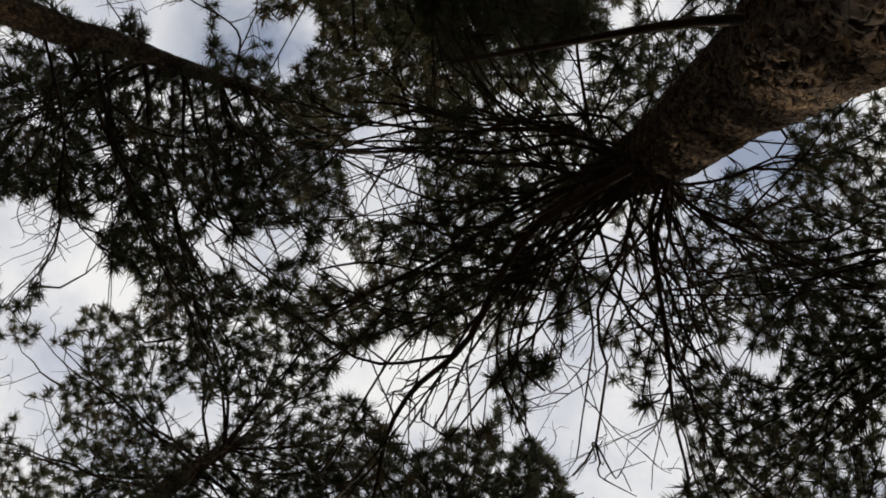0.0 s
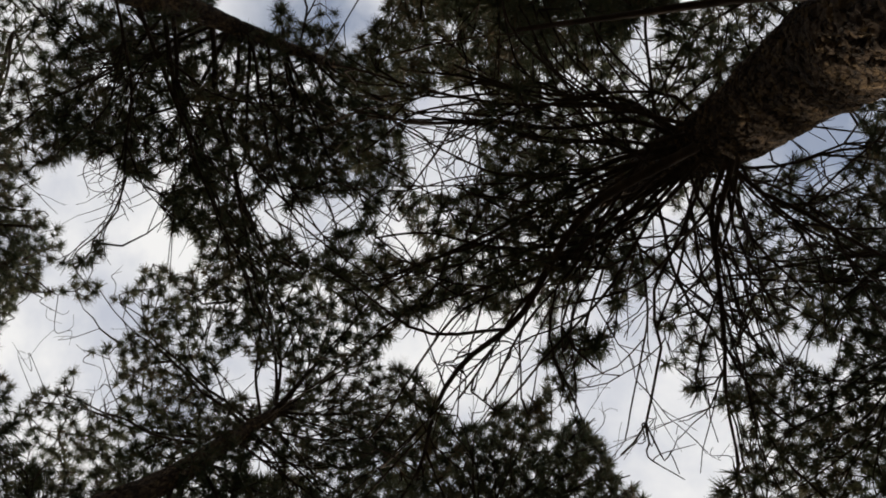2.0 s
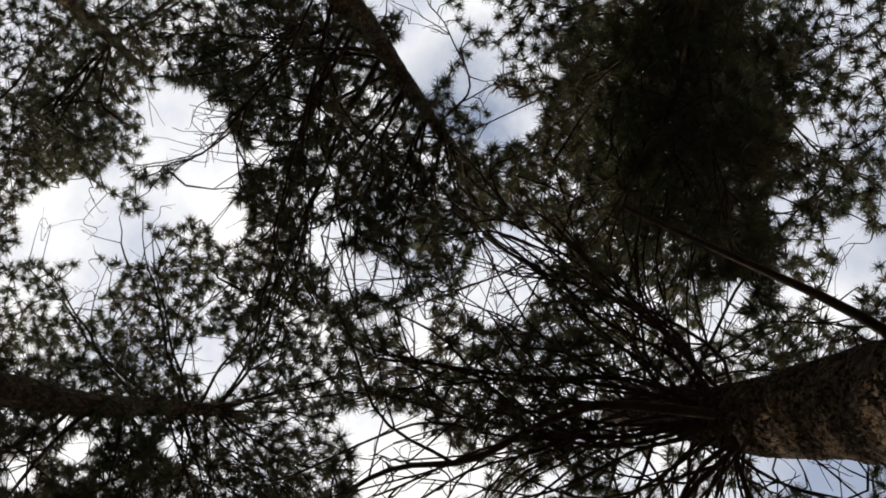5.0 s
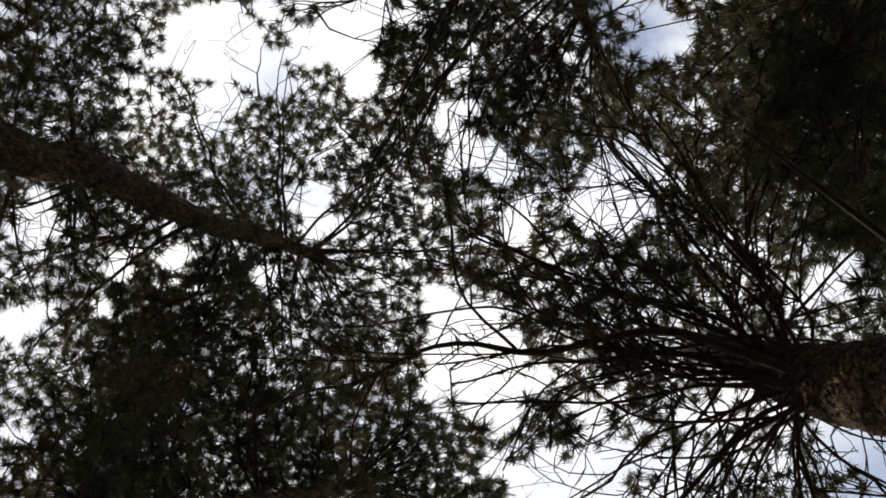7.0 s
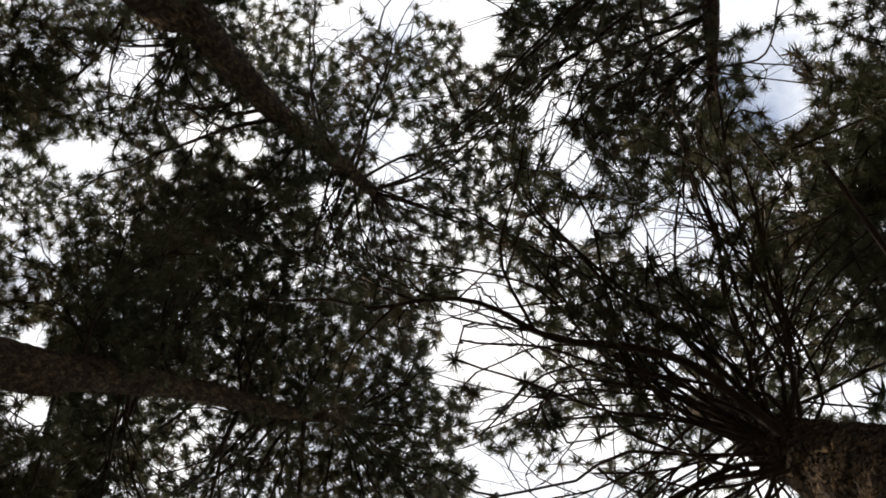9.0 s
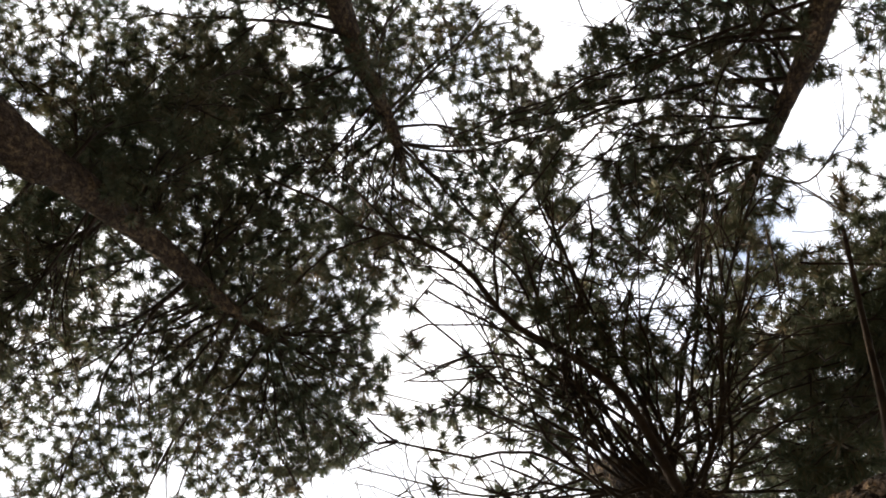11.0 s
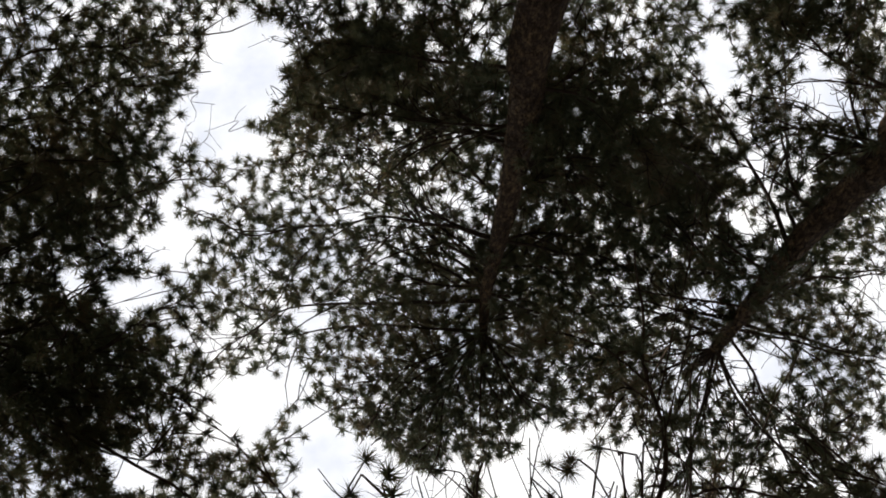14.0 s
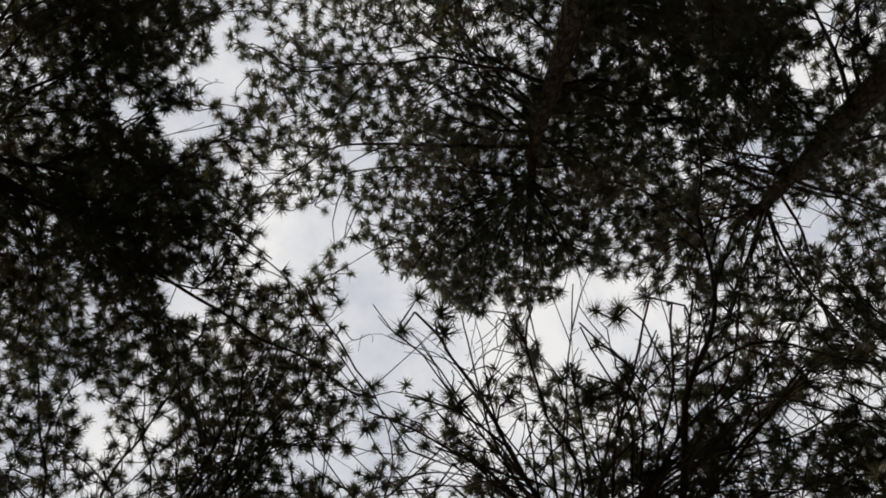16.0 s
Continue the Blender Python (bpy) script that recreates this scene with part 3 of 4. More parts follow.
near_pine.limb([(-0.009, -0.088), (-0.076, -0.105), (-0.153, -0.122), (-0.213, -0.137)], 0.0094, 0.4, 4.4)
near_pine.limb([(-0.033, -0.083), (-0.124, -0.079), (-0.224, -0.079), (-0.289, -0.082)], 0.0094, 0.4, 4.5)
near_pine.limb([(0.046, -0.077), (0.045, -0.018), (0.052, 0.047), (0.060, 0.122)], 0.0130, 0.4, 3.8)
near_pine.limb([(0.035, -0.056), (0.077, -0.031), (0.118, -0.006), (0.146, 0.021)], 0.0086, 0.4, 4.0)
near_pine.limb([(0.012, -0.045), (0.016, -0.000), (0.006, 0.054), (-0.000, 0.106)], 0.0079, 0.4, 4.2)
near_pine.limb([(0.005, -0.108), (-0.076, -0.107), (-0.169, -0.093), (-0.248, -0.084)], 0.0086, 0.4, 4.2)
near_pine.limb([(-0.012, -0.067), (-0.055, 0.000), (-0.101, 0.075), (-0.138, 0.134), (-0.171, 0.191)], 0.0094, 0.4, 4.0)
near_pine.limb([(-0.054, 0.025), (-0.142, 0.061), (-0.210, 0.100), (-0.276, 0.134)], 0.0094, 0.4, 4.1)
near_pine.limb([(-0.038, -0.094), (-0.135, -0.104), (-0.224, -0.111), (-0.326, -0.132)], 0.0094, 0.4, 4.0)
near_pine.limb([(-0.019, -0.010), (-0.065, 0.049), (-0.090, 0.106), (-0.055, 0.149)], 0.0086, 0.4, 4.1)
near_pine.limb([(-0.090, 0.047), (-0.165, 0.085), (-0.217, 0.150), (-0.282, 0.236)], 0.0086, 0.4, 4.1)
near_pine.limb([(-0.094, 0.028), (-0.162, 0.039), (-0.219, 0.033), (-0.281, 0.039)], 0.0086, 0.4, 4.1)
near_pine.limb([(-0.010, 0.074), (-0.000, 0.125), (-0.009, 0.205), (-0.030, 0.234)], 0.0086, 0.4, 4.0)
near_pine.limb([(-0.032, 0.050), (-0.071, 0.102), (-0.113, 0.156), (-0.146, 0.198)], 0.0094, 0.4, 4.1)

def whorls(tree, low, high, count, spread, r):
    """Limbs all round the upper trunk, in loose whorls, that reach out and upwards."""
    pick = np.random.default_rng(29)
    for k in range(count):
        h = low + (high - low) * k / count + pick.uniform(-0.1, 0.1)
        i = int(np.argmin(np.abs(tree.line[:, 2] - EYE[2] - h)))
        u, v = slopes(tree.line[i])
        a = 2.4 * k + pick.uniform(-0.4, 0.4)
        far = spread * pick.uniform(0.75, 1.15)
        bend = pick.uniform(-0.3, 0.3)
        tree.limb([(u, v), (u + far * 0.5 * math.cos(a), v + far * 0.5 * math.sin(a)), (u + far * math.cos(a + bend), v + far * math.sin(a + bend))], r, 0.35, h)


whorls(near_pine, 5.2, 7.8, 20, 0.24, 0.012)

far_pine = Pine("slender pine with long limbs and bare twigs", [(-3.1, -1.25, -0.1), at(-0.619, -0.234, 4.9), at(-0.494, -0.194, 6.0), at(-0.375, -0.150, 7.5), at(-0.31, -0.13, 8.6)], 0.155, 0.025)
far_pine.limb([(-0.464, -0.176), (-0.538, -0.141), (-0.581, -0.121), (-0.619, -0.105)], 0.0170, 0.5)
far_pine.limb([(-0.434, -0.162), (-0.495, -0.151), (-0.556, -0.135), (-0.619, -0.128)], 0.0170, 0.5)
far_pine.limb([(-0.516, -0.195), (-0.495, -0.094), (-0.459, -0.036), (-0.428, -0.008), (-0.405, 0.038)], 0.0170, 0.5)
far_pine.limb([(-0.467, -0.177), (-0.452, -0.105), (-0.437, -0.048), (-0.428, -0.008), (-0.411, 0.066), (-0.390, 0.117)], 0.0187, 0.5)
far_pine.limb([(-0.419, -0.156), (-0.404, -0.093), (-0.387, -0.025), (-0.363, 0.021), (-0.322, 0.049)], 0.0153, 0.5)
far_pine.limb([(-0.543, -0.204), (-0.498, -0.100), (-0.471, -0.031), (-0.435, 0.038), (-0.393, 0.083)], 0.0153, 0.5)
far_pine.limb([(-0.562, -0.217), (-0.550, -0.124), (-0.551, -0.037), (-0.560, 0.021), (-0.582, 0.050)], 0.0102, 0.5)
far_pine.limb([(-0.357, -0.146), (-0.316, -0.075), (-0.281, -0.041), (-0.230, -0.016)], 0.0153, 0.5)
far_pine.limb([(-0.386, -0.155), (-0.363, -0.087), (-0.345, -0.036), (-0.305, 0.009)], 0.0136, 0.5)
far_pine.limb([(-0.418, -0.161), (-0.419, -0.093), (-0.413, -0.037), (-0.373, 0.003), (-0.320, 0.043)], 0.0153, 0.5)
far_pine.limb([(-0.502, -0.191), (-0.560, -0.136), (-0.631, -0.102), (-0.689, -0.067)], 0.0136, 0.5)
far_pine.limb([(-0.442, -0.168), (-0.476, -0.109), (-0.526, -0.083), (-0.548, -0.041), (-0.565, 0.025), (-0.603, 0.065)], 0.0153, 0.5)
far_pine.limb([(-0.370, -0.144), (-0.365, -0.204), (-0.414, -0.237), (-0.448, -0.251)], 0.0119, 0.5)
far_pine.limb([(-0.355, -0.140), (-0.297, -0.098), (-0.238, -0.067), (-0.214, -0.028)], 0.0136, 0.5)
far_pine.limb([(-0.381, -0.153), (-0.345, -0.078), (-0.313, -0.023), (-0.272, 0.009)], 0.0136, 0.5)
far_pine.limb([(-0.434, -0.173), (-0.451, -0.143), (-0.433, -0.061), (-0.421, 0.021), (-0.413, 0.097)], 0.0153, 0.5)
far_pine.limb([(-0.380, -0.157), (-0.373, -0.102), (-0.341, -0.023), (-0.319, 0.030)], 0.0136, 0.5)
far_pine.limb([(-0.335, -0.137), (-0.285, -0.099), (-0.264, -0.048)], 0.0119, 0.5)
far_pine.limb([(-0.505, -0.202), (-0.495, -0.104), (-0.448, 0.007), (-0.409, 0.089), (-0.372, 0.171)], 0.0153, 0.5)
far_pine.limb([(-0.466, -0.179), (-0.446, -0.083), (-0.413, 0.029), (-0.375, 0.105), (-0.357, 0.167)], 0.0153, 0.5)
far_pine.limb([(-0.406, -0.147), (-0.386, -0.064), (-0.361, 0.001), (-0.321, 0.045)], 0.0136, 0.5)
far_pine.limb([(-0.462, -0.162), (-0.537, -0.139), (-0.591, -0.130)], 0.0119, 0.5)
far_pine.limb([(-0.349, -0.145), (-0.428, -0.103), (-0.496, -0.080), (-0.546, -0.059)], 0.0119, 0.5)

straight_pine = Pine("straight dark pine with ascending limbs", [(-3.5, 2.1, -0.1), at(-0.75, 0.465, 4.6), at(-0.627, 0.370, 5.5), at(-0.488, 0.292, 6.9), at(-0.376, 0.216, 8.6), at(-0.34, 0.20, 9.4)], 0.20, 0.03)
straight_pine.limb([(-0.638, 0.373), (-0.685, 0.342), (-0.739, 0.324)], 0.0221, 0.5)
straight_pine.limb([(-0.628, 0.375), (-0.587, 0.407), (-0.552, 0.434), (-0.534, 0.452)], 0.0221, 0.5)
straight_pine.limb([(-0.704, 0.426), (-0.764, 0.414), (-0.816, 0.422)], 0.0170, 0.5)
straight_pine.limb([(-0.699, 0.429), (-0.664, 0.460), (-0.632, 0.503), (-0.617, 0.547)], 0.0170, 0.5)
straight_pine.limb([(-0.483, 0.298), (-0.497, 0.370), (-0.501, 0.451), (-0.502, 0.534), (-0.495, 0.599)], 0.0221, 0.5)
straight_pine.limb([(-0.498, 0.312), (-0.531, 0.372), (-0.576, 0.444), (-0.631, 0.539)], 0.0187, 0.5)
straight_pine.limb([(-0.404, 0.235), (-0.462, 0.196), (-0.511, 0.159), (-0.563, 0.124)], 0.0187, 0.5)
straight_pine.limb([(-0.419, 0.239), (-0.507, 0.250), (-0.589, 0.230), (-0.651, 0.225)], 0.0187, 0.5)
straight_pine.limb([(-0.377, 0.215), (-0.377, 0.140), (-0.402, 0.077), (-0.438, 0.000)], 0.0170, 0.5)
straight_pine.limb([(-0.371, 0.212), (-0.315, 0.140), (-0.265, 0.075), (-0.211, 0.039)], 0.0187, 0.5)
straight_pine.limb([(-0.366, 0.216), (-0.299, 0.211), (-0.246, 0.189), (-0.220, 0.173)], 0.0153, 0.5)
straight_pine.limb([(-0.401, 0.245), (-0.358, 0.268), (-0.314, 0.297)], 0.0153, 0.5)
straight_pine.limb([(-0.459, 0.274), (-0.436, 0.299), (-0.422, 0.340), (-0.407, 0.390)], 0.0153, 0.5)
straight_pine.limb([(-0.582, 0.355), (-0.658, 0.381), (-0.698, 0.408)], 0.0153, 0.5)
straight_pine.limb([(-0.393, 0.223), (-0.398, 0.152), (-0.394, 0.067), (-0.422, 0.003)], 0.0153, 0.5)
straight_pine.limb([(-0.388, 0.218), (-0.341, 0.169), (-0.300, 0.121), (-0.254, 0.077)], 0.0153, 0.5)
straight_pine.limb([(-0.393, 0.241), (-0.323, 0.240), (-0.264, 0.231)], 0.0136, 0.5)
straight_pine.limb([(-0.399, 0.243), (-0.383, 0.273), (-0.365, 0.286)], 0.0119, 0.5)
straight_pine.limb([(-0.521, 0.314), (-0.531, 0.367), (-0.558, 0.447), (-0.584, 0.501)], 0.0153, 0.5)
straight_pine.limb([(-0.627, 0.387), (-0.572, 0.424), (-0.528, 0.444)], 0.0153, 0.5)
straight_pine.limb([(-0.606, 0.369), (-0.625, 0.423), (-0.684, 0.502)], 0.0153, 0.5)
straight_pine.limb([(-0.411, 0.256), (-0.350, 0.294), (-0.298, 0.316)], 0.0136, 0.5)
straight_pine.limb([(-0.452, 0.280), (-0.411, 0.292), (-0.396, 0.345), (-0.386, 0.394)], 0.0170, 0.5)
straight_pine.limb([(-0.374, 0.244), (-0.327, 0.282), (-0.267, 0.306), (-0.221, 0.343)], 0.0170, 0.5)
straight_pine.limb([(-0.394, 0.237), (-0.451, 0.199), (-0.510, 0.154), (-0.551, 0.117)], 0.0170, 0.5)
straight_pine.limb([(-0.354, 0.218), (-0.381, 0.155), (-0.396, 0.077), (-0.422, 0.008), (-0.445, -0.075)], 0.0153, 0.5)
straight_pine.limb([(-0.441, 0.262), (-0.511, 0.250), (-0.582, 0.228), (-0.631, 0.219)], 0.0153, 0.5)
straight_pine.limb([(-0.350, 0.222), (-0.306, 0.168), (-0.271, 0.152)], 0.0136, 0.5)
straight_pine.limb([(-0.353, 0.229), (-0.306, 0.230), (-0.275, 0.226)], 0.0153, 0.5)

dense_pine = Pine("tall pine with a dense dark crown", [(-1.7, 3.5, -0.1), at(-0.335, 0.722, 4.8), at(-0.285, 0.592, 5.8), at(-0.233, 0.464, 7.1), at(-0.175, 0.348, 8.6), at(-0.145, 0.258, 9.6)], 0.235, 0.015)
dense_pine.limb([(-0.139, 0.362), (-0.051, 0.390), (0.009, 0.408), (0.056, 0.397), (0.116, 0.370)], 0.0204, 0.45)
dense_pine.limb([(-0.121, 0.336), (-0.046, 0.369), (0.013, 0.379), (0.060, 0.385)], 0.0170, 0.45)
dense_pine.limb([(-0.154, 0.382), (-0.147, 0.443), (-0.133, 0.522), (-0.108, 0.584)], 0.0170, 0.45)
dense_pine.limb([(-0.147, 0.375), (-0.101, 0.444), (-0.056, 0.481), (0.005, 0.507)], 0.0170, 0.45)
dense_pine.limb([(-0.181, 0.418), (-0.150, 0.472), (-0.133, 0.540), (-0.104, 0.597)], 0.0170, 0.45)
dense_pine.limb([(-0.266, 0.532), (-0.204, 0.555), (-0.159, 0.596), (-0.118, 0.641)], 0.0187, 0.45)
dense_pine.limb([(-0.194, 0.414), (-0.249, 0.386), (-0.301, 0.353), (-0.344, 0.319)], 0.0153, 0.45)
dense_pine.limb([(-0.246, 0.494), (-0.305, 0.484), (-0.358, 0.450), (-0.407, 0.411)], 0.0153, 0.45)
dense_pine.limb([(-0.155, 0.363), (-0.203, 0.332), (-0.245, 0.299)], 0.0153, 0.45)
dense_pine.limb([(-0.246, 0.503), (-0.209, 0.579), (-0.180, 0.638)], 0.0153, 0.45)
dense_pine.limb([(-0.127, 0.313), (-0.066, 0.307), (-0.022, 0.310)], 0.0136, 0.45)
dense_pine.limb([(-0.122, 0.300), (-0.073, 0.267), (-0.021, 0.246)], 0.0136, 0.45)
dense_pine.limb([(-0.126, 0.305), (-0.129, 0.243), (-0.115, 0.191)], 0.0136, 0.45)
dense_pine.limb([(-0.131, 0.317), (-0.171, 0.277), (-0.195, 0.244)], 0.0136, 0.45)
dense_pine.limb([(-0.197, 0.419), (-0.125, 0.467), (-0.039, 0.491), (0.031, 0.504), (0.076, 0.555)], 0.0170, 0.45)
dense_pine.limb([(-0.184, 0.389), (-0.147, 0.473), (-0.117, 0.527), (-0.074, 0.587)], 0.0153, 0.45)
dense_pine.limb([(-0.261, 0.519), (-0.196, 0.558), (-0.133, 0.604), (-0.065, 0.636)], 0.0170, 0.45)
dense_pine.limb([(-0.307, 0.605), (-0.230, 0.640), (-0.163, 0.680), (-0.083, 0.724)], 0.0170, 0.45)
dense_pine.limb([(-0.282, 0.550), (-0.346, 0.551), (-0.401, 0.516), (-0.449, 0.467)], 0.0153, 0.45)
dense_pine.limb([(-0.233, 0.470), (-0.297, 0.461), (-0.356, 0.425)], 0.0153, 0.45)
dense_pine.limb([(-0.184, 0.389), (-0.243, 0.360), (-0.277, 0.307)], 0.0153, 0.45)
dense_pine.limb([(-0.125, 0.299), (-0.059, 0.287), (-0.010, 0.252)], 0.0136, 0.45)
dense_pine.limb([(-0.106, 0.269), (-0.081, 0.224), (-0.056, 0.193)], 0.0136, 0.45)
dense_pine.limb([(-0.131, 0.297), (-0.167, 0.252), (-0.205, 0.212)], 0.0136, 0.45)
dense_pine.limb([(-0.180, 0.364), (-0.167, 0.429), (-0.166, 0.492), (-0.170, 0.556)], 0.0170, 0.45)
dense_pine.limb([(-0.242, 0.481), (-0.293, 0.486), (-0.359, 0.443), (-0.413, 0.421)], 0.0170, 0.45)
dense_pine.limb([(-0.207, 0.409), (-0.269, 0.399), (-0.329, 0.362)], 0.0153, 0.45)
dense_pine.limb([(-0.280, 0.575), (-0.346, 0.581), (-0.404, 0.595)], 0.0170, 0.45)
dense_pine.limb([(-0.259, 0.544), (-0.202, 0.565), (-0.154, 0.591)], 0.0153, 0.45)
dense_pine.limb([(-0.174, 0.365), (-0.121, 0.387), (-0.085, 0.424)], 0.0153, 0.45)
dense_pine.limb([(-0.160, 0.331), (-0.220, 0.313), (-0.264, 0.292)], 0.0153, 0.45)
dense_pine.limb([(-0.145, 0.297), (-0.172, 0.244), (-0.190, 0.204)], 0.0136, 0.45)
dense_pine.limb([(-0.148, 0.309), (-0.104, 0.270), (-0.056, 0.234)], 0.0136, 0.45)
dense_pine.limb([(-0.245, 0.510), (-0.214, 0.582), (-0.203, 0.656)], 0.0187, 0.45)
dense_pine.limb([(-0.171, 0.391), (-0.145, 0.443), (-0.143, 0.504), (-0.111, 0.580)], 0.0187, 0.45)
dense_pine.limb([(-0.212, 0.454), (-0.206, 0.509), (-0.191, 0.567)], 0.0153, 0.45)
dense_pine.limb([(-0.286, 0.590), (-0.344, 0.553), (-0.377, 0.499), (-0.411, 0.418)], 0.0153, 0.45)

red_pine = Pine("pine with a reddish trunk among dark boughs", [(-1.4, -2.45, -0.1), at(-0.228, -0.396, 5.8), at(-0.187, -0.324, 7.0), at(-0.12, -0.2, 9.5)], 0.14, 0.02)
red_pine.limb([(-0.205, -0.357), (-0.286, -0.357), (-0.323, -0.329), (-0.367, -0.313)], 0.022, 0.45)
red_pine.limb([(-0.191, -0.336), (-0.213, -0.279), (-0.252, -0.222), (-0.275, -0.172)], 0.021, 0.45)
red_pine.limb([(-0.178, -0.315), (-0.135, -0.342), (-0.106, -0.389), (-0.093, -0.427)], 0.019, 0.45)
red_pine.limb([(-0.160, -0.290), (-0.111, -0.273), (-0.052, -0.319), (-0.007, -0.333)], 0.019, 0.45)
red_pine.limb([(-0.156, -0.278), (-0.190, -0.226), (-0.199, -0.172), (-0.234, -0.127)], 0.019, 0.45)
red_pine.limb([(-0.138, -0.245), (-0.071, -0.248), (-0.019, -0.271)], 0.015, 0.45)
red_pine.limb([(-0.125, -0.225), (-0.158, -0.173), (-0.172, -0.132)], 0.015, 0.45)
red_pine.limb([(-0.116, -0.209), (-0.086, -0.165), (-0.080, -0.122)], 0.015, 0.45)
red_pine.limb([(-0.233, -0.408), (-0.210, -0.457), (-0.162, -0.478)], 0.015, 0.45)
red_pine.limb([(-0.118, -0.349), (-0.078, -0.338), (-0.016, -0.330), (0.039, -0.332)], 0.015, 0.45)
red_pine.limb([(-0.20, -0.38), (-0.12, -0.27), (-0.05, -0.20)], 0.02, 0.35, 4.4)
red_pine.limb([(-0.20, -0.36), (-0.17, -0.25), (-0.15, -0.16)], 0.02, 0.35, 4.6)
red_pine.limb([(-0.22, -0.36), (-0.24, -0.26), (-0.24, -0.18)], 0.02, 0.35, 4.8)

side_pine = Pine("pine with low sunlit green boughs", [(-6.4, -0.3, -0.1), (-6.2, -0.3, 6.0), (-6.1, -0.2, 10.5)], 0.16, 0.03)
side_pine.limb([(-0.686, -0.164), (-0.704, -0.095), (-0.730, -0.024), (-0.755, 0.029)], 0.026, 0.4)
side_pine.limb([(-0.766, -0.145), (-0.756, -0.095), (-0.747, -0.052)], 0.018, 0.4)
side_pine.limb([(-0.744, 0.058), (-0.706, 0.041), (-0.643, 0.036)], 0.018, 0.4)
side_pine.limb([(-0.718, 0.128), (-0.683, 0.105), (-0.642, 0.118)], 0.018, 0.4)
side_pine.limb([(-0.779, -0.037), (-0.740, -0.053), (-0.690, -0.034)], 0.018, 0.4)
side_pine.limb([(-0.812, 0.150), (-0.739, 0.132), (-0.686, 0.134)], 0.018, 0.4)
side_pine.limb([(-0.742, 0.074), (-0.677, 0.085), (-0.628, 0.110)], 0.018, 0.4)
side_pine.limb([(-0.705, 0.034), (-0.663, 0.039)], 0.016, 0.4)

edge_pine = Pine("broad pine with tiers of bushy limbs", [(3.0, 4.1, -0.1), (2.9, 3.95, 5.5), (2.8, 3.8, 9.2)], 0.15, 0.03)
edge_pine.limb([(0.372, 0.501), (0.345, 0.471), (0.303, 0.438), (0.248, 0.410)], 0.028, 0.45)
edge_pine.limb([(0.358, 0.559), (0.313, 0.557), (0.249, 0.582), (0.173, 0.598)], 0.018, 0.45)
edge_pine.limb([(0.346, 0.468), (0.287, 0.479), (0.222, 0.508), (0.174, 0.512)], 0.018, 0.45)
edge_pine.limb([(0.330, 0.628), (0.283, 0.653), (0.218, 0.653)], 0.018, 0.45)
edge_pine.limb([(0.296, 0.576), (0.225, 0.589), (0.164, 0.595), (0.097, 0.598)], 0.018, 0.45)
edge_pine.limb([(0.315, 0.493), (0.231, 0.499), (0.183, 0.527)], 0.018, 0.45)
edge_pine.limb([(0.279, 0.418), (0.218, 0.401), (0.159, 0.372), (0.124, 0.322)], 0.018, 0.45)
edge_pine.limb([(0.266, 0.710), (0.191, 0.720), (0.118, 0.740), (0.017, 0.712)], 0.018, 0.45)
edge_pine.limb([(0.247, 0.793), (0.166, 0.796), (0.094, 0.779), (0.013, 0.767)], 0.018, 0.45)
edge_pine.limb([(0.283, 0.423), (0.216, 0.423), (0.160, 0.390)], 0.016, 0.45)
edge_pine.limb([(0.082, 0.174), (0.091, 0.242), (0.114, 0.296), (0.167, 0.366)], 0.018, 0.45)
edge_pine.limb([(0.229, 0.338), (0.184, 0.335), (0.140, 0.368)], 0.018, 0.45)
edge_pine.limb([(0.244, 0.446), (0.180, 0.450), (0.135, 0.461), (0.123, 0.406)], 0.018, 0.45)

open_pine = Pine("pine with long fanned limbs", [(3.6, -0.5, -0.1), (3.4, -0.35, 6.0), (3.2, -0.1, 9.5)], 0.15, 0.03)
open_pine.limb([(0.254, 0.101), (0.191, 0.170), (0.161, 0.202), (0.130, 0.240)], 0.026, 0.5)
open_pine.limb([(0.253, 0.044), (0.195, 0.034), (0.145, 0.019)], 0.02, 0.5)
open_pine.limb([(0.253, 0.075), (0.210, 0.117), (0.166, 0.144)], 0.02, 0.5)
open_pine.limb([(0.254, 0.137), (0.211, 0.180), (0.171, 0.233)], 0.022, 0.5)
open_pine.limb([(0.166, 0.037), (0.126, -0.000), (0.097, -0.017)], 0.018, 0.5)
open_pine.limb([(0.164, 0.149), (0.121, 0.179), (0.081, 0.200)], 0.018, 0.5)
open_pine.limb([(0.162, 0.220), (0.129, 0.241), (0.098, 0.273)], 0.02, 0.5)
open_pine.limb([(0.252, -0.079), (0.209, -0.079), (0.170, -0.064)], 0.016, 0.5)
open_pine.limb([(0.253, -0.007), (0.195, -0.017), (0.145, -0.033)], 0.018, 0.5)
open_pine.limb([(0.384, 0.176), (0.368, 0.236), (0.355, 0.299), (0.329, 0.360)], 0.022, 0.45)
open_pine.limb([(0.333, 0.159), (0.285, 0.197), (0.249, 0.229), (0.217, 0.263)], 0.02, 0.45)
open_pine.limb([(0.240, 0.126), (0.198, 0.177), (0.176, 0.232), (0.148, 0.286)], 0.022, 0.45)
open_pine.limb([(0.231, 0.123), (0.163, 0.165), (0.120, 0.195), (0.094, 0.239)], 0.02, 0.45)
open_pine.limb([(0.036, 0.060), (0.049, 0.103), (0.070, 0.173), (0.087, 0.225)], 0.024, 0.45)
open_pine.limb([(0.046, 0.080), (0.003, 0.121), (-0.042, 0.163)], 0.016, 0.45)


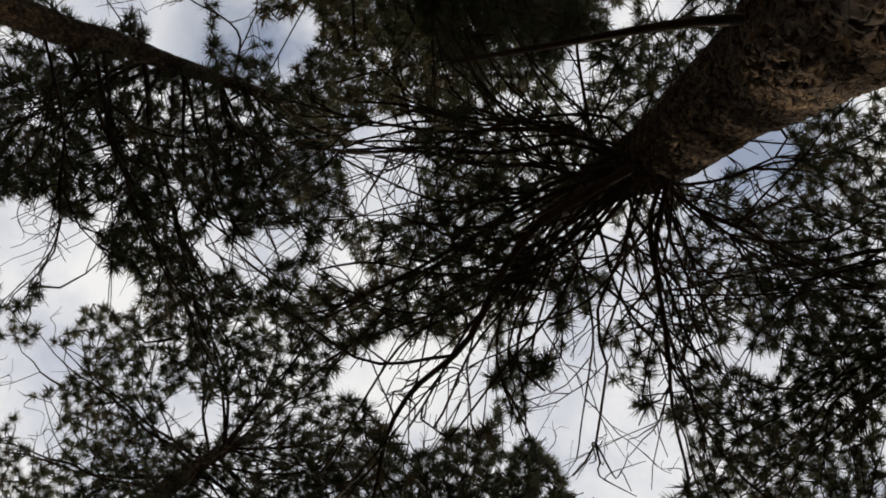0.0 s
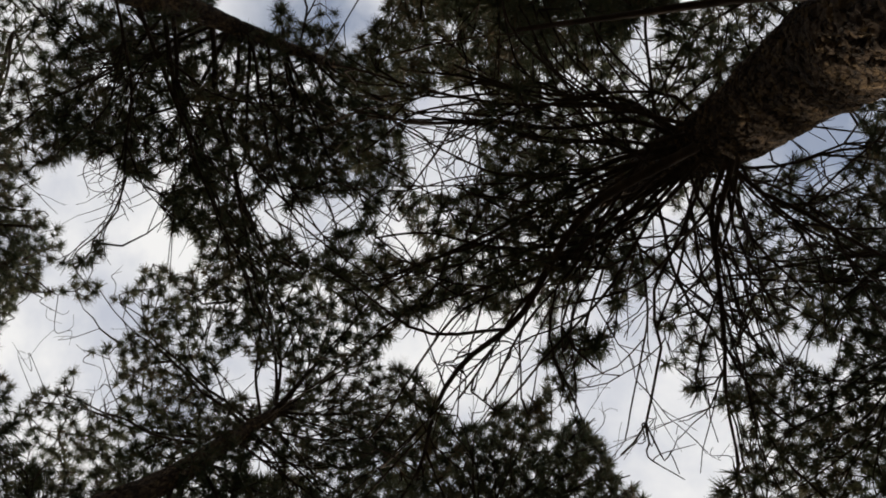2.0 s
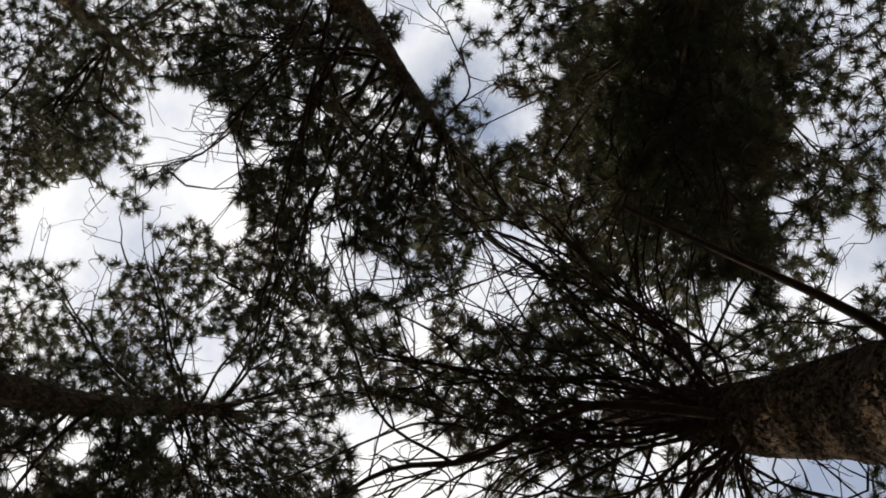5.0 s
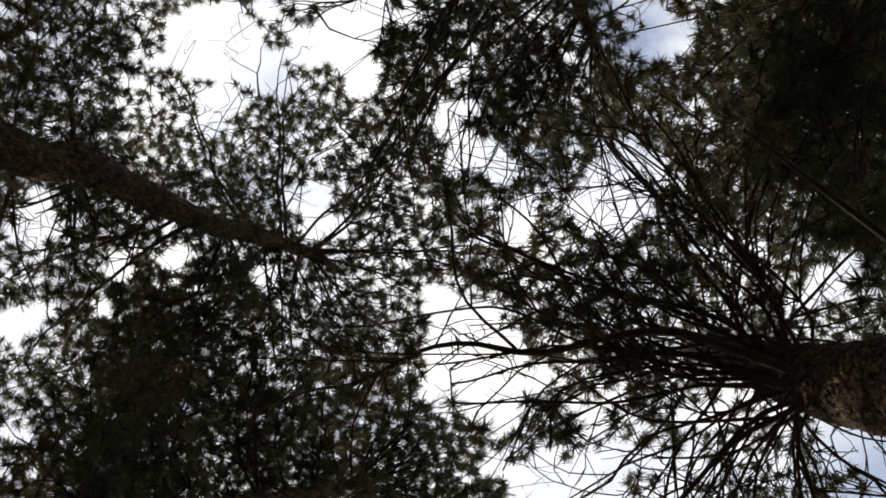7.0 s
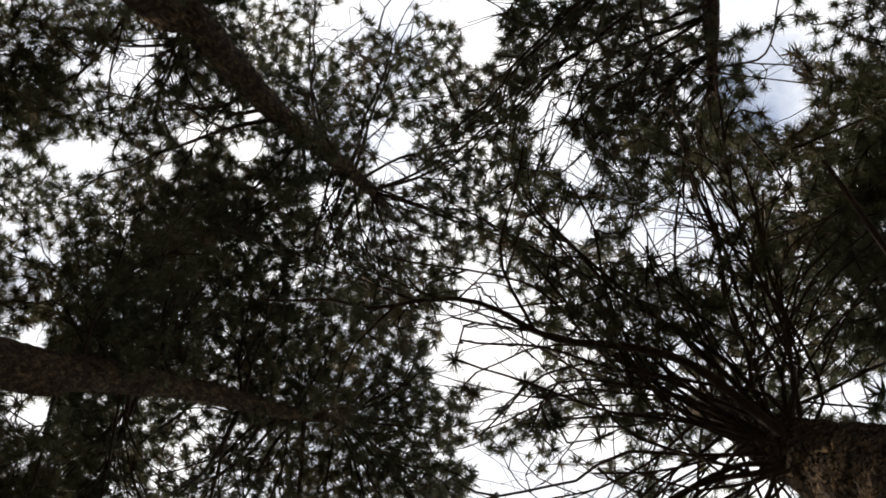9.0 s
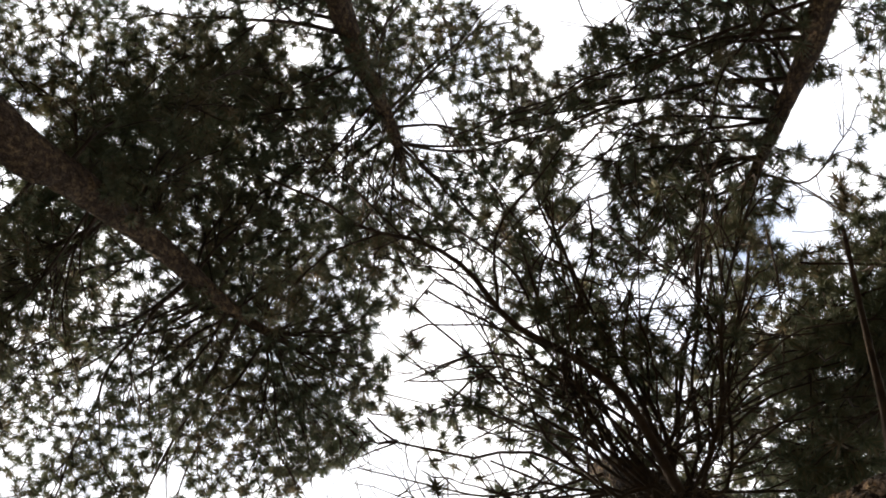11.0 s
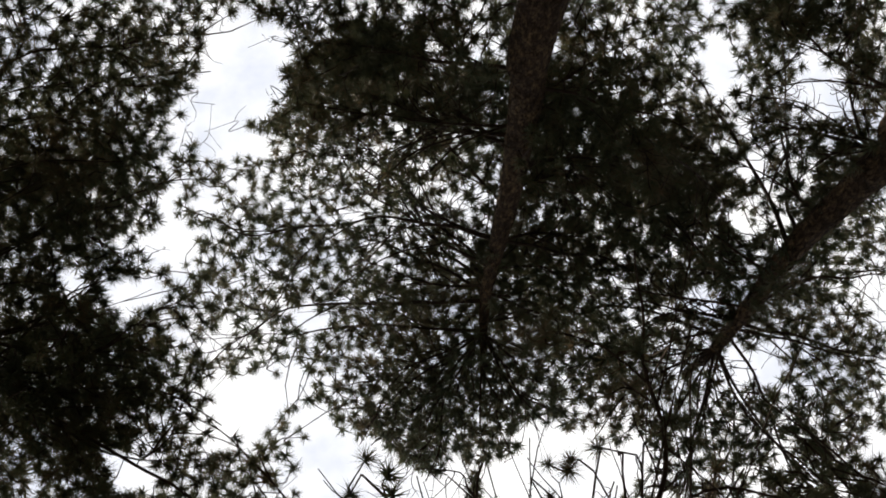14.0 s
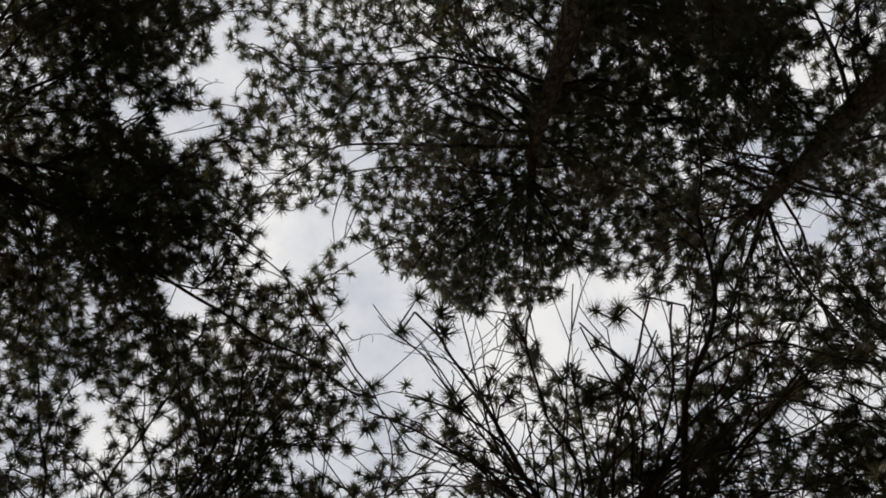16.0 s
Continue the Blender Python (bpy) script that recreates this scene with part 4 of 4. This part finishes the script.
# ---- foliage: sprays of tufts through the canopy, each joined to the limb beside it ----
THICK, CROWNS, BALLS = [], [], []


def thickets(where, *spots):
    """Places where boughs lie so thick that little sky shows."""
    where.extend(spots)


thickets(THICK, (-0.748, -0.002, 0.051), (-0.721, 0.076, 0.067), (-0.738, 0.116, 0.061), (-0.682, 0.109, 0.028), (-0.693, 0.126, 0.024), (-0.612, 0.585, 0.046))
thickets(THICK, (-0.301, -0.134, 0.026), (-0.328, -0.075, 0.021), (-0.351, -0.054, 0.043), (-0.400, 0.431, 0.057), (-0.320, 0.502, 0.054), (-0.181, -0.423, 0.060))
thickets(THICK, (-0.192, -0.304, 0.095), (-0.146, -0.269, 0.091), (-0.235, -0.266, 0.063), (-0.162, -0.206, 0.067), (-0.287, -0.119, 0.031), (-0.113, 0.227, 0.047))
thickets(THICK, (-0.149, 0.246, 0.056), (-0.115, 0.269, 0.068), (-0.140, 0.309, 0.043), (-0.269, 0.327, 0.038), (-0.102, 0.335, 0.032), (-0.219, 0.363, 0.038))
thickets(THICK, (-0.127, 0.644, 0.071), (-0.084, -0.191, 0.047), (-0.076, 0.256, 0.053), (0.170, 0.055, 0.033), (0.195, 0.097, 0.058), (0.210, 0.159, 0.042))
thickets(THICK, (0.185, 0.206, 0.048), (0.263, 0.319, 0.044), (0.239, 0.432, 0.079), (0.184, 0.644, 0.091), (0.129, 0.735, 0.074), (0.344, 0.346, 0.066))
thickets(THICK, (0.314, 0.425, 0.086))
thickets(CROWNS, (-0.583, -0.081, 0.069), (-0.578, 0.316, 0.058), (-0.495, -0.134, 0.073), (-0.375, -0.092, 0.070), (-0.445, -0.089, 0.071), (-0.334, -0.046, 0.086))
thickets(CROWNS, (-0.449, 0.042, 0.065), (-0.366, 0.090, 0.064), (-0.377, 0.140, 0.058), (-0.310, 0.183, 0.058), (-0.482, 0.185, 0.067), (-0.346, 0.207, 0.070))
thickets(CROWNS, (-0.479, 0.223, 0.067), (-0.398, 0.251, 0.072), (-0.344, 0.265, 0.077), (-0.379, 0.357, 0.092), (-0.323, 0.407, 0.122), (-0.339, 0.499, 0.120))
thickets(CROWNS, (-0.146, -0.269, 0.125), (-0.184, -0.198, 0.095), (-0.153, -0.146, 0.083), (-0.233, -0.124, 0.050), (-0.131, -0.093, 0.088), (-0.287, -0.063, 0.062))
thickets(CROWNS, (-0.168, -0.007, 0.049), (-0.213, -0.002, 0.061), (-0.248, 0.053, 0.061), (-0.157, 0.054, 0.060), (-0.118, 0.080, 0.049), (-0.297, 0.098, 0.091))
thickets(CROWNS, (-0.245, 0.270, 0.086), (-0.185, 0.354, 0.117), (-0.242, 0.414, 0.108), (-0.114, 0.451, 0.119), (-0.117, 0.587, 0.101), (-0.208, 0.604, 0.084))
thickets(CROWNS, (-0.027, -0.256, 0.061), (0.021, -0.161, 0.044), (-0.037, -0.125, 0.060), (-0.064, 0.036, 0.049), (-0.053, 0.089, 0.060), (-0.071, 0.297, 0.085))
thickets(CROWNS, (-0.090, 0.343, 0.092), (-0.031, 0.404, 0.064), (0.002, 0.435, 0.065), (0.219, -0.069, 0.044), (0.160, -0.044, 0.044), (0.195, -0.007, 0.072))
thickets(CROWNS, (0.195, 0.076, 0.094), (0.145, 0.150, 0.066), (0.183, 0.194, 0.067), (0.121, 0.277, 0.051), (0.219, 0.298, 0.063), (0.171, 0.357, 0.052))
thickets(CROWNS, (0.272, 0.411, 0.115), (0.261, 0.565, 0.108), (0.358, 0.293, 0.089))
thickets(BALLS, (-0.717, 0.081, 0.053), (-0.382, 0.328, 0.052), (-0.463, 0.377, 0.035), (-0.377, 0.449, 0.041), (-0.317, 0.502, 0.050), (-0.151, -0.323, 0.063))
thickets(BALLS, (-0.150, -0.250, 0.085), (-0.102, -0.192, 0.039), (-0.146, -0.182, 0.056), (-0.155, 0.223, 0.045), (-0.121, 0.260, 0.059), (-0.253, 0.266, 0.049))
thickets(BALLS, (-0.161, 0.337, 0.035), (-0.196, 0.343, 0.052), (-0.124, 0.367, 0.044), (-0.297, 0.400, 0.045), (-0.264, 0.556, 0.057), (-0.142, 0.651, 0.052))
thickets(BALLS, (-0.059, -0.185, 0.039), (-0.081, 0.251, 0.045), (0.232, 0.429, 0.066), (0.177, 0.641, 0.072))


def thick(u, v, where):
    ragged = 1 + 0.5 * noise.noise((u * 14, v * 14, 7.0))
    return any(math.hypot(u - a, v - b) < r * ragged for a, b, r in where)


def grow(spacing, tries, reach, size, lift, sprays, where=None, shapes=None):
    """One layer of sprays, each a group of tufts on one side shoot."""
    all_uv = np.vstack([slopes(b.spread) for b in BOUGHS])
    owner = np.concatenate([np.full(len(b.spread), i) for i, b in enumerate(BOUGHS)])
    index = np.concatenate([np.arange(len(b.spread)) for b in BOUGHS])
    bare = np.concatenate([(b.spread[:, 2] < EYE[2] + 4.0) | (np.linalg.norm(b.spread - b.line[0], axis=1) < b.tree.clear) * b.own for b in BOUGHS])
    if where:
        bare |= np.concatenate([np.full(len(b.spread), b.tree.clear > 0.8) for b in BOUGHS])
    all_uv[bare] = 99.0
    cells, tufts = {}, {}
    jobs = []
    for u, v in rng.uniform((-1.05, -0.62), (0.60, 1.15), (tries, 2)):
        cu, cv = int(u / spacing + 500), int(v / spacing + 500)
        if any(math.hypot(a - u, b - v) < spacing for i in (-1, 0, 1) for j in (-1, 0, 1) for a, b in cells.get((cu + i, cv + j), ())):
            continue
        if open_sky(u, v, 0.004) or (where and not thick(u, v, where)):
            continue
        far = np.hypot(all_uv[:, 0] - u, all_uv[:, 1] - v)
        k = int(np.argmin(far * (1 + 0.3 * rng.random(len(far)))))
        if far[k] > reach:
            continue
        b, i = BOUGHS[owner[k]], index[k]
        if b.own and i < len(b.line) * b.tree.bare and rng.random() < 0.7:
            continue
        cells.setdefault((cu, cv), []).append((u, v))
        h = max(b.spread[i][2] - EYE[2] + lift + rng.normal() * 0.25 + 0.8 * far[k], 3.6)
        way = slopes(b.spread[i])
        d = np.array((u, v)) - way
        d /= np.linalg.norm(d) + 1e-9
        for _ in range(rng.integers(sprays, sprays + 5)):
            along, side = rng.uniform(-0.030, 0.024), rng.normal() * 0.015
            q = np.array((u, v)) + d * along + np.array((-d[1], d[0])) * side
            cell = (int(q[0] / 0.0125 + 500), int(q[1] / 0.0125 + 500))
            near = [o for i2 in (-1, 0, 1) for j2 in (-1, 0, 1) for o in tufts.get((cell[0] + i2, cell[1] + j2), ())]
            if open_sky(*q, 0.006) or any(math.hypot(q[0] - o[0], q[1] - o[1]) < 0.0108 for o in near):
                continue
            tufts.setdefault(cell, []).append(q)
            jobs.append((far[k] + along, owner[k], at(*q, h + rng.normal() * 0.08 + along * 4)))
    jobs.sort(key=lambda j: j[0])
    for _, o, p in jobs:
        b = BOUGHS[o]
        nodes, dirs = b.nodes, b.dirs
        gap = nodes - p
        dist = np.linalg.norm(gap * (1, 1, 0.8), axis=1)
        along = np.einsum("ij,ij->i", -gap, dirs) / (dist * np.linalg.norm(dirs, axis=1) + 1e-6)
        k = int(np.argmin(dist * (1.3 - 0.55 * along)))
        start, d0 = nodes[k], dirs[k]
        d0 = d0 / (np.linalg.norm(d0) + 1e-9)
        L = np.linalg.norm(p - start)
        if L < 0.03:
            continue
        n = max(3, int(L / 0.20))
        t = np.linspace(0, 1, n)[:, None]
        mid = start + d0 * L * 0.4 + rng.normal(size=3) * 0.08 * L + np.array((0, 0, -0.06 * L))
        line = (1 - t) ** 2 * start + 2 * t * (1 - t) * mid + t ** 2 * p
        line[1:-1] += rng.normal(size=(n - 2, 3)) * 0.008
        r = 0.0050 + 0.007 * min(1, L / 1.2)
        b.wood.tube(line, np.linspace(r, 0.0040, n), 3)
        step = np.gradient(line, axis=0)
        b.nodes = np.vstack([nodes, line[1:]])
        b.dirs = np.vstack([dirs, step[1:]])
        d = step[-1] / np.linalg.norm(step[-1]) + np.array((0, 0, 0.35)) + rng.normal(size=3) * 0.25
        s = size * b.tree.brush * rng.uniform(0.82, 1.18)
        kinds = shapes or TUFTS
        v, tri = kinds[rng.integers(len(kinds))]
        m = turn_to(d, rng.uniform(0, 6.28))
        b.needles.tris((v * s) @ m.T + p, tri)


def bare_twigs():
    """Thin crooked dead twigs that reach out into the breaks of the canopy."""
    for gu, gv, gr in GAPS:
        if gr < 0.014:
            continue
        for _ in range(int(rng.integers(0, 3))):
            a = rng.uniform(0, 2 * math.pi)
            rim = np.array((gu + 1.3 * gr * math.cos(a), gv + 1.3 * gr * math.sin(a)))
            best = min(BOUGHS, key=lambda b: np.min(np.linalg.norm(slopes(b.nodes) - rim, axis=1)))
            k = int(np.argmin(np.linalg.norm(slopes(best.nodes) - rim, axis=1)))
            p, h = best.nodes[k], best.nodes[k][2] - EYE[2]
            if h < 4.0 or np.linalg.norm(slopes(p) - rim) > 0.05:
                continue
            goal = at(gu + gr * rng.uniform(-0.6, 0.6), gv + gr * rng.uniform(-0.6, 0.6), h + rng.uniform(-0.1, 0.3))
            L = np.linalg.norm(goal - p)
            line = curve([p, p + (goal - p) * 0.35 + rng.normal(size=3) * 0.16 * L, p + (goal - p) * 0.7 + rng.normal(size=3) * 0.16 * L, goal], 0.03)
            best.wood.tube(line, np.linspace(0.0046, 0.0020, len(line)), 4)
            for f in (0.4, 0.65):
                if rng.random() < 0.7:
                    k = int(f * (len(line) - 1))
                    side = rng.normal(size=3) * 0.13
                    q = curve([line[k], line[k] + side * 0.5 + rng.normal(size=3) * 0.03, line[k] + side + rng.normal(size=3) * 0.03], 0.03)
                    best.wood.tube(q, np.linspace(0.0026, 0.0016, len(q)), 4)


def dead_twigs():
    """Short bare twigs, left where old needles fell, along the inner part of every limb."""
    for b in BOUGHS:
        if not b.own:
            continue
        line = b.line
        for _ in range(int(rng.integers(3, 7))):
            k = int(rng.uniform(0.12, 0.85) * (len(line) - 1))
            if line[k][2] < EYE[2] + 3.4:
                continue
            d = np.asarray(b.dirs[k]) / (np.linalg.norm(b.dirs[k]) + 1e-9)
            go = d * 0.7 + rng.normal(size=3) * (0.6, 0.6, 0.35)
            far = rng.uniform(0.2, 0.65)
            n = 9
            t = np.linspace(0, 1, n)[:, None]
            way = line[k] + go * far * t + np.cumsum(rng.normal(size=(n, 3)) * 0.016, axis=0) * t
            b.wood.tube(way, np.linspace(0.0058, 0.0028, n), 3)
            for f in (3, 5, 6):
                side = rng.normal(size=3) * 0.10 + go * 0.12
                q = way[f] + np.linspace(0, 1, 5)[:, None] * side + np.cumsum(rng.normal(size=(5, 3)) * 0.01, axis=0) * np.linspace(0, 1, 5)[:, None]
                b.wood.tube(q, np.linspace(0.0036, 0.0022, 5), 3)


grow(0.0200, 60000, 0.15, 0.100, 0.05, 8)
grow(0.0200, 60000, 0.14, 0.096, 0.45, 8, None, INNER)
grow(0.0190, 44000, 0.16, 0.100, 0.25, 8, CROWNS, INNER)
grow(0.0190, 44000, 0.16, 0.100, 0.75, 8, CROWNS, INNER)
grow(0.0230, 30000, 0.16, 0.100, 0.15, 8, THICK)
grow(0.0210, 30000, 0.16, 0.104, 0.6, 8, THICK, INNER)
grow(0.0210, 26000, 0.18, 0.108, 0.3, 8, BALLS, INNER)
grow(0.0210, 26000, 0.18, 0.112, 0.7, 8, BALLS, INNER)
grow(0.0210, 26000, 0.18, 0.112, 1.1, 8, BALLS, INNER)
bare_twigs()
dead_twigs()
light_blocking_pines(32)


def pine_cone(tree, place, size):
    """A closed cone of overlapping scales that hangs from a twig by a short stalk."""
    bm = bmesh.new()
    for ring in range(9):
        f = ring / 8
        wide = size * (0.25 + 0.95 * math.sin(math.pi * (0.12 + 0.80 * f)) ** 0.8) * 0.5
        for k in range(8):
            a = 2 * math.pi * (k + 0.5 * (ring % 2)) / 8
            out = Vector((math.cos(a), math.sin(a), 0))
            side = Vector((-math.sin(a), math.cos(a), 0)) * wide * 0.48
            z = Vector((0, 0, -size * 1.5 * f))
            low = z - Vector((0, 0, size * 0.24))
            v = [bm.verts.new(p) for p in (out * wide * 0.45 - side + z, out * wide * 0.45 + side + z, out * wide * 1.05 + side * 0.8 + low, out * wide * 1.12 + low * 1.03, out * wide * 1.05 - side * 0.8 + low)]
            bm.faces.new(v)
            tip = bm.verts.new(out * wide * 0.3 + low)
            bm.faces.new((v[2], v[3], tip))
            bm.faces.new((v[3], v[4], tip))
    core = bmesh.ops.create_uvsphere(bm, u_segments=10, v_segments=8, radius=size * 0.42)
    for v in core["verts"]:
        v.co = (v.co.x, v.co.y, v.co.z * 1.7 - size * 0.8)
    stalk = bmesh.ops.create_cone(bm, segments=6, radius1=size * 0.08, radius2=size * 0.06, depth=size * 0.8)
    for v in stalk["verts"]:
        v.co.z += size * 0.35
    me = bpy.data.meshes.new("cone")
    bm.to_mesh(me)
    bm.free()
    me.materials.append(TWIG)
    ob = part("cone", me, tree.root, "closed brown pine cone")
    ob.location = Vector(place) - Vector(tree.base)


def finish():
    for tree in dict.fromkeys(b.tree for b in BOUGHS):
        me = tree.sheet.mesh("trunk", BARK)
        me.transform(Matrix.Translation(-Vector(tree.base)))
        part("trunk", me, tree.root, "rough brown pine trunk")
        for b in tree.limbs:
            top = tree.root
            if b.wood.n:
                me = b.wood.mesh("limb", TWIG)
                me.transform(Matrix.Translation(-Vector(tree.base)))
                top = part("limb" if b.own else "leader", me, tree.root)
            if b.needles.n:
                me = b.needles.mesh("needles", NEEDLE, False)
                me.transform(Matrix.Translation(-Vector(tree.base)))
                tagged(part("needles", me, top, "tufts of dark green pine needles"), kind="stuff")


finish()
cone_twig = min((b for b in straight_pine.limbs if b.own), key=lambda b: np.min(np.linalg.norm(slopes(b.nodes) - (-0.431, 0.140), axis=1)))
cone_foot = cone_twig.nodes[int(np.argmin(np.linalg.norm(slopes(cone_twig.nodes) - (-0.431, 0.140), axis=1)))]
pine_cone(straight_pine, cone_foot - np.array((0, 0, 0.03)), 0.042)
